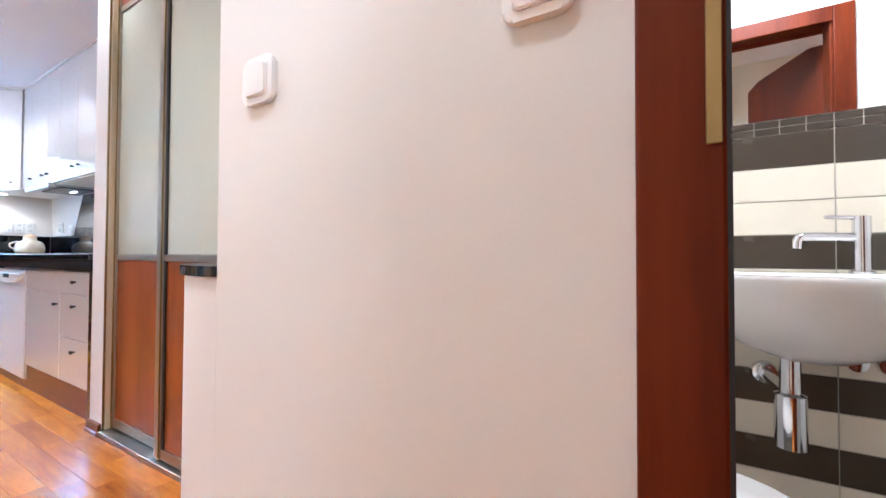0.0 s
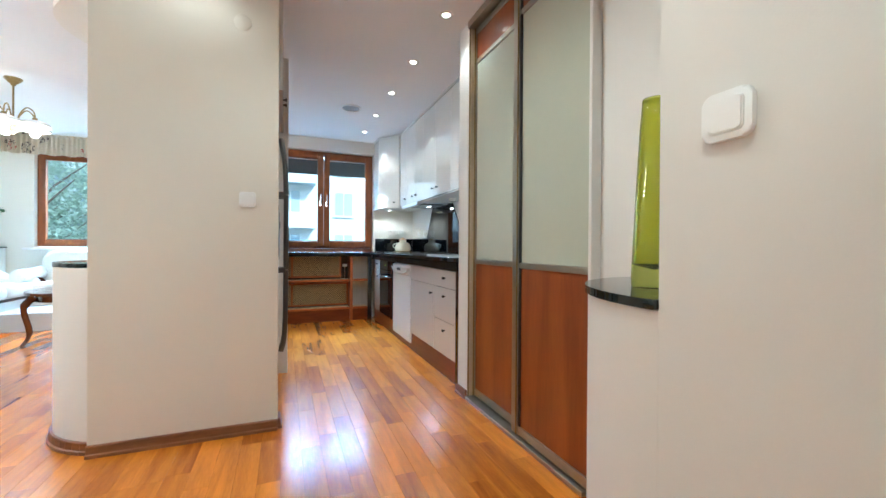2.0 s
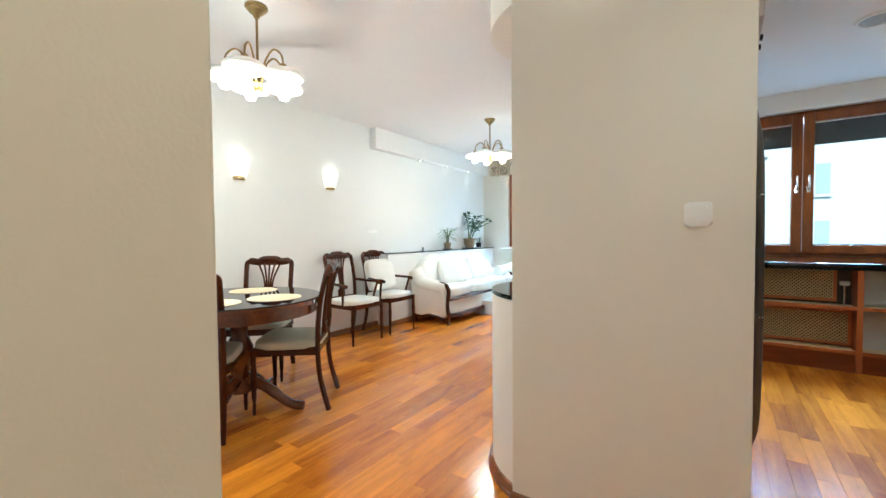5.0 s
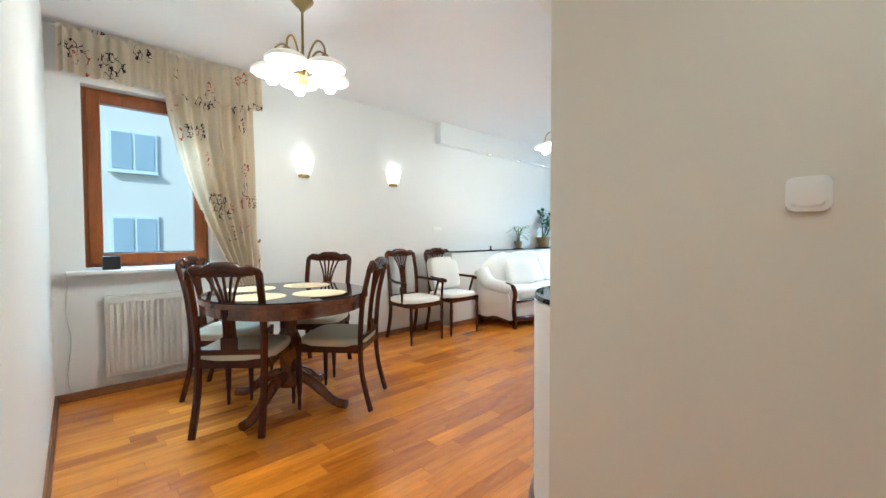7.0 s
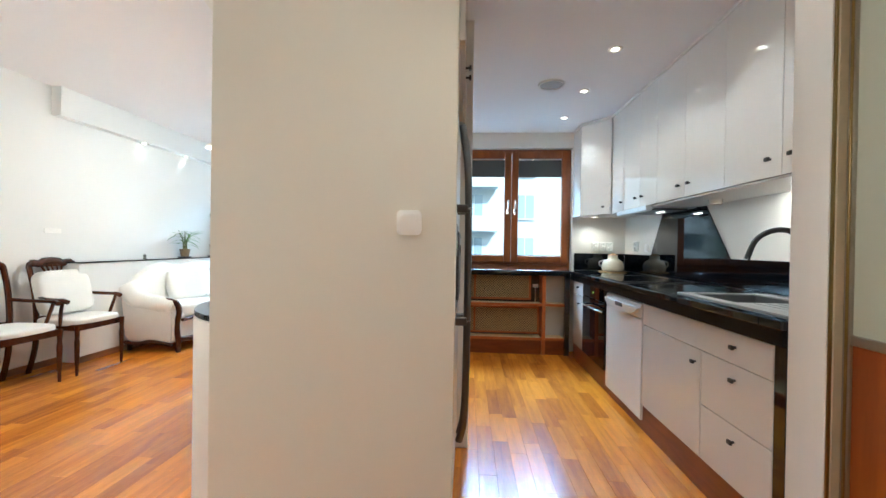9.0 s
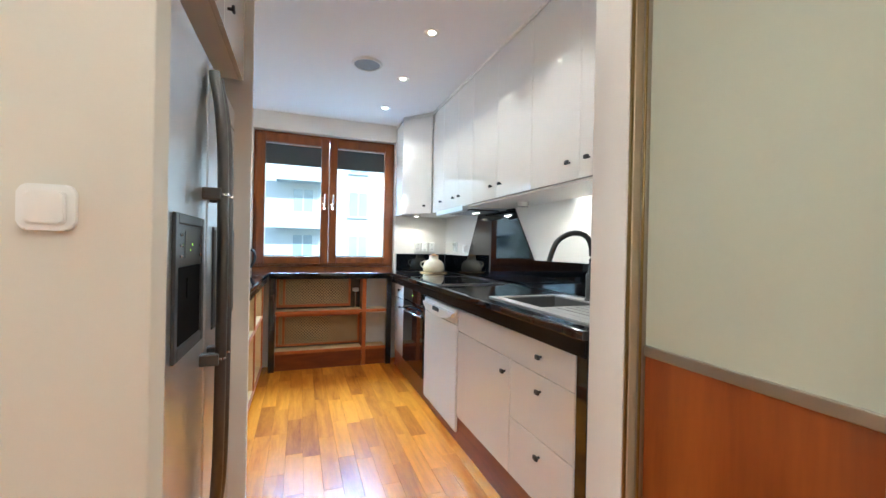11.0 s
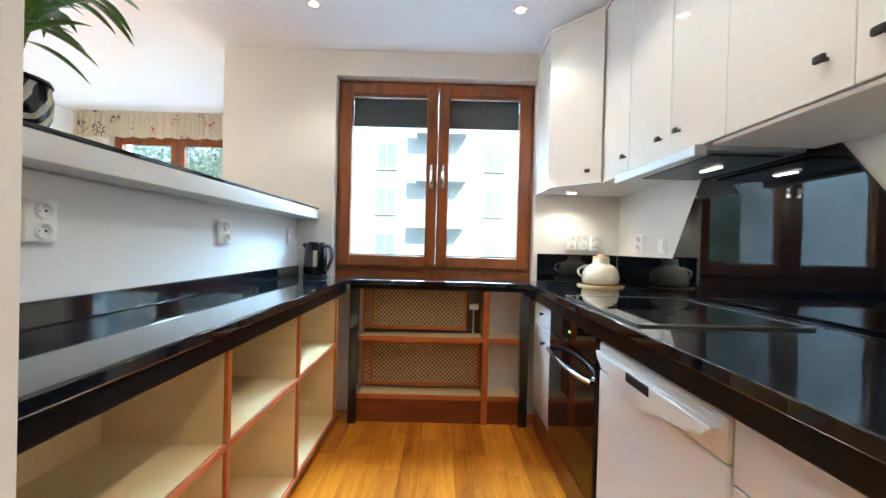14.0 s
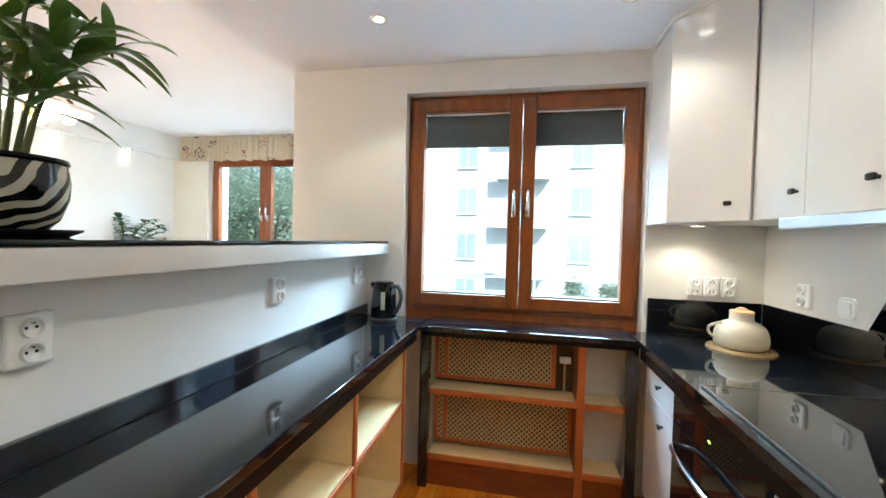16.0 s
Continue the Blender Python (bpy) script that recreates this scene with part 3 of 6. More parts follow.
def sliding_door(y0, y1, x, label, first=0.045, last=0.045):
    d = thing("sliding_door", label, "wardrobe door", (x, 0, 0), 0, "wardrobe sliding doors")
    for ya, yb in ((y0, y0 + first), (y1 - last, y1)):
        st = part("stile", box(-0.012, 0.022, ya, yb, 0.03, 2.36, 0.006), BRONZE, d, "champagne aluminium stile")
        if yb - ya > 0.02:
            part("grip", box(-0.017, -0.0115, ya + 0.002, ya + 0.009, 0.03, 2.36, 0.002), BRASS, st)
    for za, zb in ((0.03, 0.075), (0.868, 0.898), (2.135, 2.165), (2.325, 2.36)):
        part("rail", box(-0.008, 0.018, y0 + first, y1 - last, za, zb, 0.003), BRONZE, d)
    part("lower_panel", box(0.0, 0.012, y0 + first - 0.005, y1 - last + 0.005, 0.07, 0.872), CHERRY, d, "cherry veneer lower panel")
    part("glass_panel", box(0.0, 0.010, y0 + first - 0.005, y1 - last + 0.005, 0.894, 2.14), FROST, d, "grey-green frosted glass panel")
    part("upper_panel", box(0.0, 0.012, y0 + first - 0.005, y1 - last + 0.005, 2.16, 2.33), CHERRY, d, "cherry veneer upper panel")


sliding_door(2.46, 3.05, 1.665, "sliding wardrobe door of cherry veneer and frosted glass, rear track", 0.045, 0.022)
sliding_door(1.972, 2.53, 1.632, "sliding wardrobe door of cherry veneer and frosted glass, front track", 0.005, 0.055)
tr = thing("wardrobe_track", "aluminium floor and ceiling tracks of the sliding wardrobe", "track")
part("floor_track", box(1.605, 1.70, 1.99, 3.06, 0.0, 0.022, 0.003), BRONZE, tr)
part("top_track", box(1.61, 1.70, 1.99, 3.06, 2.365, KZ, 0.003), BRONZE, tr)
part("side_profile", box(1.63, 1.70, 3.051, 3.0605, 0.022, 2.365, 0.003), CHAMP, tr)
part("end_strip", box(1.612, 1.659, 1.955, 1.971, 0.0, KZ, 0.002), MATTW, tr, "cream edge strip")
# the dark gap beside the stile is only shade, drawn as a black strip
part("seal", box(1.624, 1.631, 2.456, 2.474, 0.076, 2.32, 0.002), DKPL, tr, "black strip standing for the shaded gap beside the stile")
part("brush", box(1.622, 1.629, 3.053, 3.060, 0.022, 2.365), BRASS, tr, "golden brush strip")

NICHE = arc(1.658, 1.3174, 0.463, 0.475, 180, 90, 22)
ped = thing("niche_cabinet", "white quarter-round pedestal with a black glass top in the hall niche", "pedestal")
part("body", prism(NICHE + [(1.658, 1.3174)], 0, 0.852), PAINT, ped)
part("top", prism(arc(1.658, 1.319, 0.473, 0.485, 180, 90, 22) + [(1.658, 1.319)], 0.854, 0.874, 0.003), LEDGEG, ped, "black glass top")
vase = thing("vase", "tall tapering olive green glass vase on the black niche shelf", "vase", (1.40, 1.50, 0.874))
part("glass_body", lathe([(0, 0.0), (0.052, 0.0), (0.054, 0.02), (0.046, 0.20), (0.036, 0.40), (0.031, 0.465), (0.025, 0.47), (0.027, 0.46), (0.032, 0.40), (0.042, 0.2), (0.047, 0.06), (0, 0.045)], 36), GREENG, vase)
part("rim", lathe([(0.0245, 0.4695), (0.0255, 0.4745), (0.0305, 0.4745), (0.0315, 0.4655)], 36), GREENG, vase, "polished glass rim")


def rounded(hx, hy, r, n=6):
    """The outline of a rectangle with rounded corners."""
    out = []
    for sx, sy, a in ((1, 1, 0), (-1, 1, 90), (-1, -1, 180), (1, -1, 270)):
        out += arc(sx * (hx - r), sy * (hy - r), r, r, a, a + 90, n)
    return out


def rocker(name, place, turn, label, w=0.078):
    s = thing(name, label, "light switch", place, turn)
    part("plate", moved(prism(rounded(w / 2, w / 2, 0.014), 0, 0.011, 0.004), pose(0, 0, 0, 90, 0, 0)), PLAST, s)
    fr_ = part("insert", moved(prism(rounded(w * 0.36, w * 0.36, 0.008), 0.011, 0.0135, 0.0012), pose(0, 0, 0, 90, 0, 0)), PLAST, s)
    part("rocker", moved(prism(rounded(w * 0.33, w * 0.33, 0.007), -0.003, 0.004, 0.002), pose(0, -0.0135, 0, 93.5, 0, 0)), PLAST, fr_)
    return s


rocker("light_switch", (1.195, 1.19, 1.186), -90, "white rocker light switch on the hall wall")
rocker("light_switch", (1.195, 0.715, 1.185), -90, "white rocker light switch beside the bathroom door")
rocker("light_switch", (0.353, 3.046, 1.212), 0, "cream rocker light switch on the wall end")
dt = thing("smoke_detector", "small white round cover high on the wall end", "cover", (0.328, 3.046, 2.12))
part("cover", moved(lathe([(0, 0.004), (0.038, 0.0035), (0.042, 0.0)], 28), pose(0, 0, 0, 90, 0, 0)), CREAM, dt)

# ---- bathroom ----
structure("wall_bath_north", box(1.30, 2.42, 1.10, 1.21, 0, 2.6), PAINT, "bathroom side wall", False)
structure("wall_bath_south", box(1.30, 2.42, -0.95, -0.85, 0, 2.6), PAINT, "bathroom side wall", False)
bw = structure("wall_bath_east", box(2.315, 2.42, -0.85, 1.10, 0, 2.6), PAINT, "cream bathroom wall above the tiles", False)
cl = thing("bathroom_ceiling_light", "round opal ceiling lamp, lit", "ceiling lamp", (1.75, 0.2, KZ))
part("shade", lathe([(0, -0.02), (0.12, -0.018), (0.15, -0.008), (0.155, 0)], 28), SHADEG, cl)
lamp("AREA", (1.75, 0.2, 2.38), (1.75, 0.2, 0), 16, WARM, 0.35)
grout = structure("trim_bath_grout", box(2.311, 2.315, -0.85, 1.10, 0, 1.307), GROUT, "grout behind the wall tiles", False)
mirror = thing("bathroom_mirror", "frameless wall mirror above the tiles", "mirror")
part("glass", box(2.309, 2.315, -0.80, 1.05, 1.309, 2.2), MIRROR, mirror)

door = thing("bathroom_door", "open reddish brown veneered door with a round glazed porthole", "door", (1.175, -0.055, 0), -23.5)
leaf = bmesh.new()
ring = [(-0.31 + 0.11 * math.cos(a), 1.52 + 0.11 * math.sin(a)) for a in (2 * math.pi * k / 32 for k in range(32))]
outer = []
for k in range(32):
    a = 2 * math.pi * k / 32
    c, s = math.cos(a), math.sin(a)
    f = min(0.30 / max(abs(c), 1e-6), 0.48 / max(abs(s), 1e-6) if s > 0 else 1.50 / max(abs(s), 1e-6))
    outer.append((-0.31 + f * c, 1.52 + f * s))
sides = []
for y in (0.0, -0.04):
    sides.append(([leaf.verts.new((x, y, z)) for x, z in ring], [leaf.verts.new((x, y, z)) for x, z in outer]))
for k in range(32):
    j = (k + 1) % 32
    for inner, rim_ in sides:
        leaf.faces.new((inner[k], inner[j], rim_[j], rim_[k]))
    leaf.faces.new((sides[0][0][k], sides[0][0][j], sides[1][0][j], sides[1][0][k]))
    leaf.faces.new((sides[0][1][k], sides[0][1][j], sides[1][1][j], sides[1][1][k]))
part("leaf", leaf, DOORW, door)
pg = part("porthole", moved(lathe([(0, -0.003), (0.112, -0.003), (0.112, 0.003), (0, 0.003)], 32), pose(-0.31, -0.02, 1.52, 90, 0, 0)), FROST, door, "pale round glass")
cas = new("door_frame_1")
tagged(cas, "reddish brown wooden bathroom door frame with brass strike plate", "door frame", "", "structure")
for xa, xb in ((1.180, 1.195), (1.300, 1.316)):
    part("casing", box(xa, xb, 0.5525, 0.622, 0, 2.09, 0.004), DOORW, cas)
    part("casing", box(xa, xb, -0.125, -0.048, 0, 2.09, 0.004), DOORW, cas)
    part("casing", box(xa, xb, -0.048, 0.5525, 2.015, 2.09, 0.004), DOORW, cas)
part("jamb", box(1.195, 1.30, 0.5535, 0.5615, 0, 2.05, 0.002), DOORW, cas)
part("jamb", box(1.195, 1.30, -0.0495, -0.038, 0, 2.05, 0.002), DOORW, cas)
part("jamb", box(1.195, 1.30, -0.038, 0.5535, 2.035, 2.0495, 0.002), DOORW, cas)
part("strike_plate", box(1.178, 1.1815, 0.556, 0.568, 0.988, 1.25, 0.001), BRASS, cas, "brass strike plate")
part("gasket", box(1.182, 1.20, 0.5495, 0.5535, 0, 2.034), DKPL, cas, "black rubber seal")

basin = thing("washbasin", "white wall-hung ceramic washbasin with chrome trap", "washbasin", (2.08, 0.31, 0.853))
bowl = lathe([(0, -0.21), (0.06, -0.21), (0.13, -0.18), (0.20, -0.12), (0.245, -0.05), (0.265, -0.01), (0.26, 0.0), (0.225, 0.0), (0.20, -0.04), (0.14, -0.10), (0.05, -0.13), (0, -0.13)], 40)
for v in bowl.verts:
    v.co.y *= 1.12
    v.co.x *= 0.82
part("bowl", bowl, CERAM, basin)
part("deck", box(0.10, 0.21, -0.30, 0.30, -0.045, 0.0, 0.012, None, 3), CERAM, basin)
tap = part("tap", lathe([(0, 0.0), (0.026, 0.0), (0.026, 0.006), (0.019, 0.008), (0.019, 0.15), (0, 0.152)], 22, (0.15, -0.135, 0)), CHROME, basin, "chrome single-lever tap")
part("spout", tube(smooth_line([(0.15, -0.135, 0.095), (0.13, -0.03, 0.098), (0.125, -0.005, 0.092), (0.123, 0.0, 0.065)], 5), 0.012, 12), CHROME, tap)
part("lever", tube([(0.15, -0.135, 0.146), (0.135, -0.06, 0.150)], 0.005, 8), CHROME, tap)
trap = part("trap", lathe([(0, -0.43), (0.033, -0.43), (0.033, -0.30), (0.022, -0.295), (0.022, -0.20), (0, -0.2)], 22, (0, 0.04, 0)), CHROME, basin, "chrome bottle trap")
part("outlet_pipe", tube([(0.0, 0.04, -0.30), (0.2, 0.06, -0.30)], 0.016, 10), CHROME, trap)
part("flange", moved(lathe([(0, 0), (0.035, 0.0), (0.03, 0.012), (0, 0.014)], 20), pose(0.211, 0.06, -0.30, 0, -90, 0)), CHROME, trap)
for dy in (-0.14, -0.20):
    vl = thing("angle_valve", "chrome angle valve below the washbasin", "valve", (2.28, 0.33 + dy, 0.62), 0, "angle valves")
    part("body", tube([(0.03, 0, 0), (-0.05, 0, 0)], 0.014, 12), CHROME, vl)
    part("knob", moved(lathe([(0, -0.02), (0.022, -0.018), (0.024, 0.0), (0.02, 0.018), (0, 0.02)], 14), pose(-0.05, 0, 0, 0, 90, 0)), CHROME, vl)
    part("hose", tube(smooth_line([(-0.02, 0, 0.01), (-0.025, 0.01, 0.1), (-0.06, 0.05, 0.2)], 6), 0.006, 8), CHROME, vl)
wc = thing("toilet", "white ceramic toilet with closed seat", "toilet", (1.72, 0.58, 0))
wb = lathe([(0, 0.0), (0.12, 0.0), (0.115, 0.15), (0.17, 0.33), (0.185, 0.38), (0, 0.38)], 32)
for v in wb.verts:
    v.co.y *= 1.25
part("bowl", wb, CERAM, wc)
ws = lathe([(0, 0.425), (0.17, 0.42), (0.19, 0.40), (0.185, 0.385), (0, 0.385)], 32)
for v in ws.verts:
    v.co.y *= 1.25
part("seat", ws, CERAM, wc)
# ---- kitchen ----


def knob(parent, x, y, z, turn=0.0):
    """A small black oval bar knob; its front points along -x before the turn."""
    m = pose(x, y, z, 0, 0, turn)
    k = part("knob", moved(cushion(0.011, 0.029, 0.019, 5, 3, None, (-0.018, 0, 0)), m), DKPL, parent, "black oval knob")
    part("post", moved(tube([(0, 0, 0), (-0.015, 0, 0)], 0.0055, 8), m), DKPL, k)


FX = 1.64                                # base-unit fronts
top = thing("worktop", "polished black granite worktop round three sides of the kitchen", "worktop")
part("slab", box(0.10, 0.495, 4.07, KN, 0.868, 0.90, 0.005), BLACK, top)
part("slab", box(0.497, 1.603, 6.02, KN + 0.075, 0.868, 0.8995, 0.005), BLACK, top)
SX0, SX1, SY0, SY1 = 1.72, 2.15, 3.32, 4.04   # sink cut-out
for a in ((1.605, KE, SY1, KN), (1.605, KE, 3.215, SY0), (1.605, SX0, SY0, SY1), (SX1, KE, SY0, SY1)):
    part("slab", box(*a, 0.868, 0.90, 0.003), BLACK, top)
part("front_edge", box(1.618, 1.634, 3.22, 6.03, 0.808, 0.868, 0.004), GRANE, top)
part("front_edge", box(0.463, 0.482, 4.07, 6.03, 0.815, 0.868, 0.004), GRANE, top)
part("front_edge", box(0.50, 1.60, 6.035, 6.052, 0.842, 0.868, 0.004), GRANE, top)
part("upstand", box(0.0915, 0.108, 4.07, KN, 0.901, 0.965, 0.003), BLACK, top)

sp = thing("splashback", "black glass splashback rising to a trapezoid behind the hob", "splashback")
part("strip", box(1.702, KE - 0.012, KN - 0.012, KN - 0.001, 0.902, 1.085, 0.002), BLKG, sp)
wedge = bmesh.new()
prof = [(3.21, 0.902), (KN - 0.013, 0.902), (KN - 0.013, 1.085), (5.60, 1.085), (5.38, 1.475), (4.775, 1.475), (4.49, 1.085), (3.21, 1.085)]
f0 = [wedge.verts.new((KE - 0.011, y, z)) for y, z in prof]
f1 = [wedge.verts.new((KE - 0.001, y, z)) for y, z in prof]
wedge.faces.new(f0), wedge.faces.new(f1[::-1])
for k in range(len(prof)):
    j = (k + 1) % len(prof)
    wedge.faces.new((f0[k], f0[j], f1[j], f1[k]))
part("panel", wedge, BLKG, sp)


def front(name, y0, y1, z0, z1, parent, material=LACQ, x=FX, d=0.02):
    return part(name, box(x, x + d, y0 + 0.0015, y1 - 0.0015, z0, z1, 0.003), material, parent)


bu = thing("base_cabinet", "white gloss base cabinet with drawers and door under the sink", "cabinet")
part("body", box(FX + 0.021, KE - 0.004, 3.275, 4.36, 0.17, 0.72), MATTW, bu)
part("side_panel", box(FX - 0.012, KE - 0.02, 3.215, 3.272, 0, 0.866, 0.004), BLACK, bu, "black stone end panel")
d1 = front("drawer", 3.29, 4.355, 0.671, 0.80, bu)
knob(d1, FX, 3.493, 0.742)
d2 = front("drawer", 3.29, 3.73, 0.42, 0.667, bu)
knob(d2, FX, 3.493, 0.606)
d3 = front("drawer", 3.29, 3.73, 0.165, 0.416, bu)
knob(d3, FX, 3.493, 0.352)
d4 = front("door", 3.733, 4.355, 0.165, 0.667, bu)
knob(d4, FX, 3.775, 0.604)
dwm = thing("dishwasher", "white dishwasher with rounded grip below the worktop", "dishwasher")
part("body", box(FX + 0.03, KE - 0.004, 4.362, 5.005, 0.10, 0.82), MATTW, dwm)
part("door", box(FX - 0.002, FX + 0.028, 4.364, 5.003, 0.06, 0.695, 0.006), MATTW, dwm)
part("panel", box(FX - 0.005, FX + 0.026, 4.364, 5.003, 0.698, 0.795, 0.01), MATTW, dwm, "white control panel")
grip = [(0.30 * math.cos(math.pi * k / 24), -0.062 * math.sin(math.pi * k / 24)) for k in range(25)]
part("handle", moved(prism(grip[::-1], 0.0, 0.024, 0.006), pose(FX - 0.027, 4.684, 0.765, 90, 0, 90)), MATTW, dwm, "white crescent grip")
part("recess", box(FX - 0.030, FX - 0.004, 4.62, 4.75, 0.734, 0.763, 0.005), DKPL, dwm)
ov = thing("oven", "black glass built-in oven with a bowed chrome handle", "oven")
part("body", box(FX + 0.024, KE - 0.004, 5.012, 5.615, 0.17, 0.82), DKPL, ov)
od = part("door", box(FX - 0.012, FX + 0.022, 5.015, 5.612, 0.17, 0.70, 0.004), BLKG, ov, "black glass door")
part("panel", box(FX - 0.012, FX + 0.022, 5.015, 5.612, 0.703, 0.82, 0.004), BLKG, ov)
part("handle", tube(smooth_line([(FX - 0.012, 5.05, 0.625), (FX - 0.05, 5.11, 0.637), (FX - 0.065, 5.30, 0.642), (FX - 0.05, 5.49, 0.637), (FX - 0.012, 5.55, 0.625)], 8), 0.013, 10, None, 0.7), CHROME, od, "bowed chrome handle")
part("display", box(FX - 0.0135, FX - 0.0115, 5.30, 5.315, 0.755, 0.762), LEDG, ov)
bc = thing("base_cabinet", "narrow white gloss base cabinet with drawer and door by the window", "cabinet")
part("body", box(FX + 0.021, KE - 0.004, 5.618, 6.01, 0.17, 0.82), MATTW, bc)
e1 = front("drawer", 5.62, 6.0, 0.68, 0.82, bc)
knob(e1, FX, 5.79, 0.755)
e2 = front("door", 5.62, 6.0, 0.165, 0.676, bc)
knob(e2, FX, 5.75, 0.60)
pl = thing("plinth", "reddish brown plinth board under the base cabinets", "plinth")
part("board", box(FX + 0.014, FX + 0.03, 3.275, 6.02, 0.0, 0.162, 0.002), REDW, pl)
for y in (3.45, 4.2, 5.3):
    part("vent_plug", moved(lathe([(0, -0.004), (0.014, -0.003), (0.016, 0.0)], 16), pose(FX + 0.014, y, 0.085, 0, -90, 0)), DKPL, pl)

# sink, tap, hob
sk = thing("sink", "dark grey composite sink with drainer set in the worktop", "sink")
rimb = bmesh.new()
for a in ((1.695, SX0 + 0.03, 3.295, 4.065), (SX1 - 0.06, 2.175, 3.295, 4.065), (SX0 + 0.03, SX1 - 0.06, 4.035, 4.065), (SX0 + 0.03, SX1 - 0.06, 3.295, 3.66)):
    box(*a, 0.896, 0.907, 0.003, rimb)
part("rim", rimb, SINKR, sk, "grey rim and ribbed drainer")
bowlb = bmesh.new()
for a in ((1.745, 1.755, 3.66, 4.04), (2.085, 2.095, 3.66, 4.04), (1.755, 2.085, 4.03, 4.04), (1.755, 2.085, 3.66, 3.67)):
    box(*a, 0.72, 0.90, 0, bowlb)
box(1.745, 2.095, 3.66, 4.04, 0.71, 0.72, 0, bowlb)
part("bowl", bowlb, SINKM, sk)
for k in range(6):
    part("rib", box(1.80 + k * 0.05, 1.808 + k * 0.05, 3.33, 3.63, 0.906, 0.910, 0.002), SINKR, sk)
part("drain", lathe([(0, 0.724), (0.035, 0.722), (0.04, 0.7201)], 20, (1.92, 3.85, 0)), CHROME, sk)
fa = thing("kitchen_tap", "black swan-neck kitchen tap behind the sink", "tap", (2.13, 3.80, 0.907))
part("body", lathe([(0, 0), (0.03, 0.0), (0.03, 0.006), (0.024, 0.01), (0.024, 0.13), (0.016, 0.14), (0, 0.14)], 22), DKPL, fa)
part("spout", tube(smooth_line([(0, 0, 0.12), (0, 0, 0.26), (-0.03, 0.012, 0.325), (-0.09, 0.045, 0.335), (-0.15, 0.08, 0.29), (-0.18, 0.10, 0.19)], 8), 0.0135, 12), DKPL, fa)
part("lever", tube([(0, -0.02, 0.07), (-0.01, -0.06, 0.075), (-0.02, -0.10, 0.09)], [0.012, 0.009, 0.008], 10), DKPL, fa)
so = thing("soap_dispenser", "dark soap dispenser beside the sink", "dispenser", (2.17, 3.62, 0.907))
part("bottle", lathe([(0, 0), (0.035, 0), (0.036, 0.01), (0.034, 0.08), (0.02, 0.095), (0, 0.095)], 22), DKPL, so)
part("pump", tube([(0, 0, 0.095), (0, 0, 0.125), (-0.04, -0.01, 0.125)], 0.006, 8), DKPL, so)
HOBG = mat("hob glass", (0.004, 0.004, 0.005), 0.03, 0, 0.2, 3.0)
HOBG.node_tree.nodes["Principled BSDF"].inputs["IOR"].default_value = 3.0
hob = thing("hob", "black glass induction hob set on the worktop", "hob")
part("glass", box(1.645, 2.153, 4.742, 5.403, 0.9005, 0.906, 0.002), HOBG, hob)
for a in ((1.638, 1.644, 4.735, 5.41), (2.154, 2.16, 4.735, 5.41), (1.645, 2.153, 4.735, 4.741), (1.645, 2.153, 5.404, 5.41)):
    part("edge_trim", box(*a, 0.9005, 0.9075, 0.001), DSTEEL, hob, "dark metal edge")

# wall cabinets
UX, UB, UT = 1.90, 1.480, KZ - 0.02
wallu = [(3.215, 3.62, 3.555), (3.62, 4.01, 3.685), (4.01, 4.40, 4.34), (4.40, 4.77, 4.46), (4.77, 5.06, 5.0), (5.06, 5.385, 5.12), (5.385, 5.675, 5.42)]
for y0, y1, ky in wallu:
    c = thing("wall_cabinet", "tall white gloss wall cabinet with a black knob", "cabinet", (0, 0, 0), 0, "wall cabinets")
    part("body", box(UX + 0.021, KE - 0.003, y0 + 0.001, y1 - 0.001, UB, UT), MATTW, c)
    d = part("door", box(UX, UX + 0.02, y0 + 0.001, y1 - 0.001, UB - 0.006, UT, 0.002), LACQ, c)
    if ky:
        knob(d, UX, ky, UB + 0.075)
cc = thing("corner_wall_cabinet", "white gloss corner wall cabinet with an angled door", "cabinet")
part("body", prism([(KE - 0.003, 5.678), (1.915, 5.678), (1.70, 5.935), (1.70, KN - 0.002), (KE - 0.003, KN - 0.002)], UB, UT - 0.01), MATTW, cc)
ang = math.degrees(math.atan2(5.93 - 5.675, 1.685 - 1.90))
ln = math.hypot(5.93 - 5.675, 0.215)
ad = part("door", moved(box(0.002, ln - 0.002, 0, 0.018, UB - 0.006, UT - 0.01, 0.002), pose(1.90, 5.672, 0, 0, 0, ang)), LACQ, cc, "angled gloss door")
knob(ad, 1.845, 5.728, UB + 0.065, 40)
part("side", box(1.683, 1.699, 5.94, KN - 0.002, UB - 0.006, UT - 0.01, 0.002), LACQ, cc)
cor = thing("cornice", "white cornice strip over the wall cabinets", "trim")
part("strip", box(UX - 0.008, KE - 0.003, 3.215, 5.675, UT + 0.001, KZ - 0.0005, 0.002), MATTW, cor)
part("strip", prism([(KE - 0.003, 5.677), (1.895, 5.677), (1.676, 5.932), (1.676, KN - 0.002), (KE - 0.003, KN - 0.002)], UT + 0.001, KZ - 0.0005), MATTW, cor)
lp = thing("light_pelmet", "white underside board with a small round fitting below the wall cabinets", "board")
part("board", box(UX + 0.01, KE - 0.003, 3.215, 4.84, UB - 0.020, UB - 0.008, 0.002), MATTW, lp)
part("fitting", lathe([(0.03, -0.053), (0.035, -0.052), (0.038, -0.022), (0, -0.022)], 24, (2.08, 4.38, UB)), CERAM, lp, "white round lamp fitting")
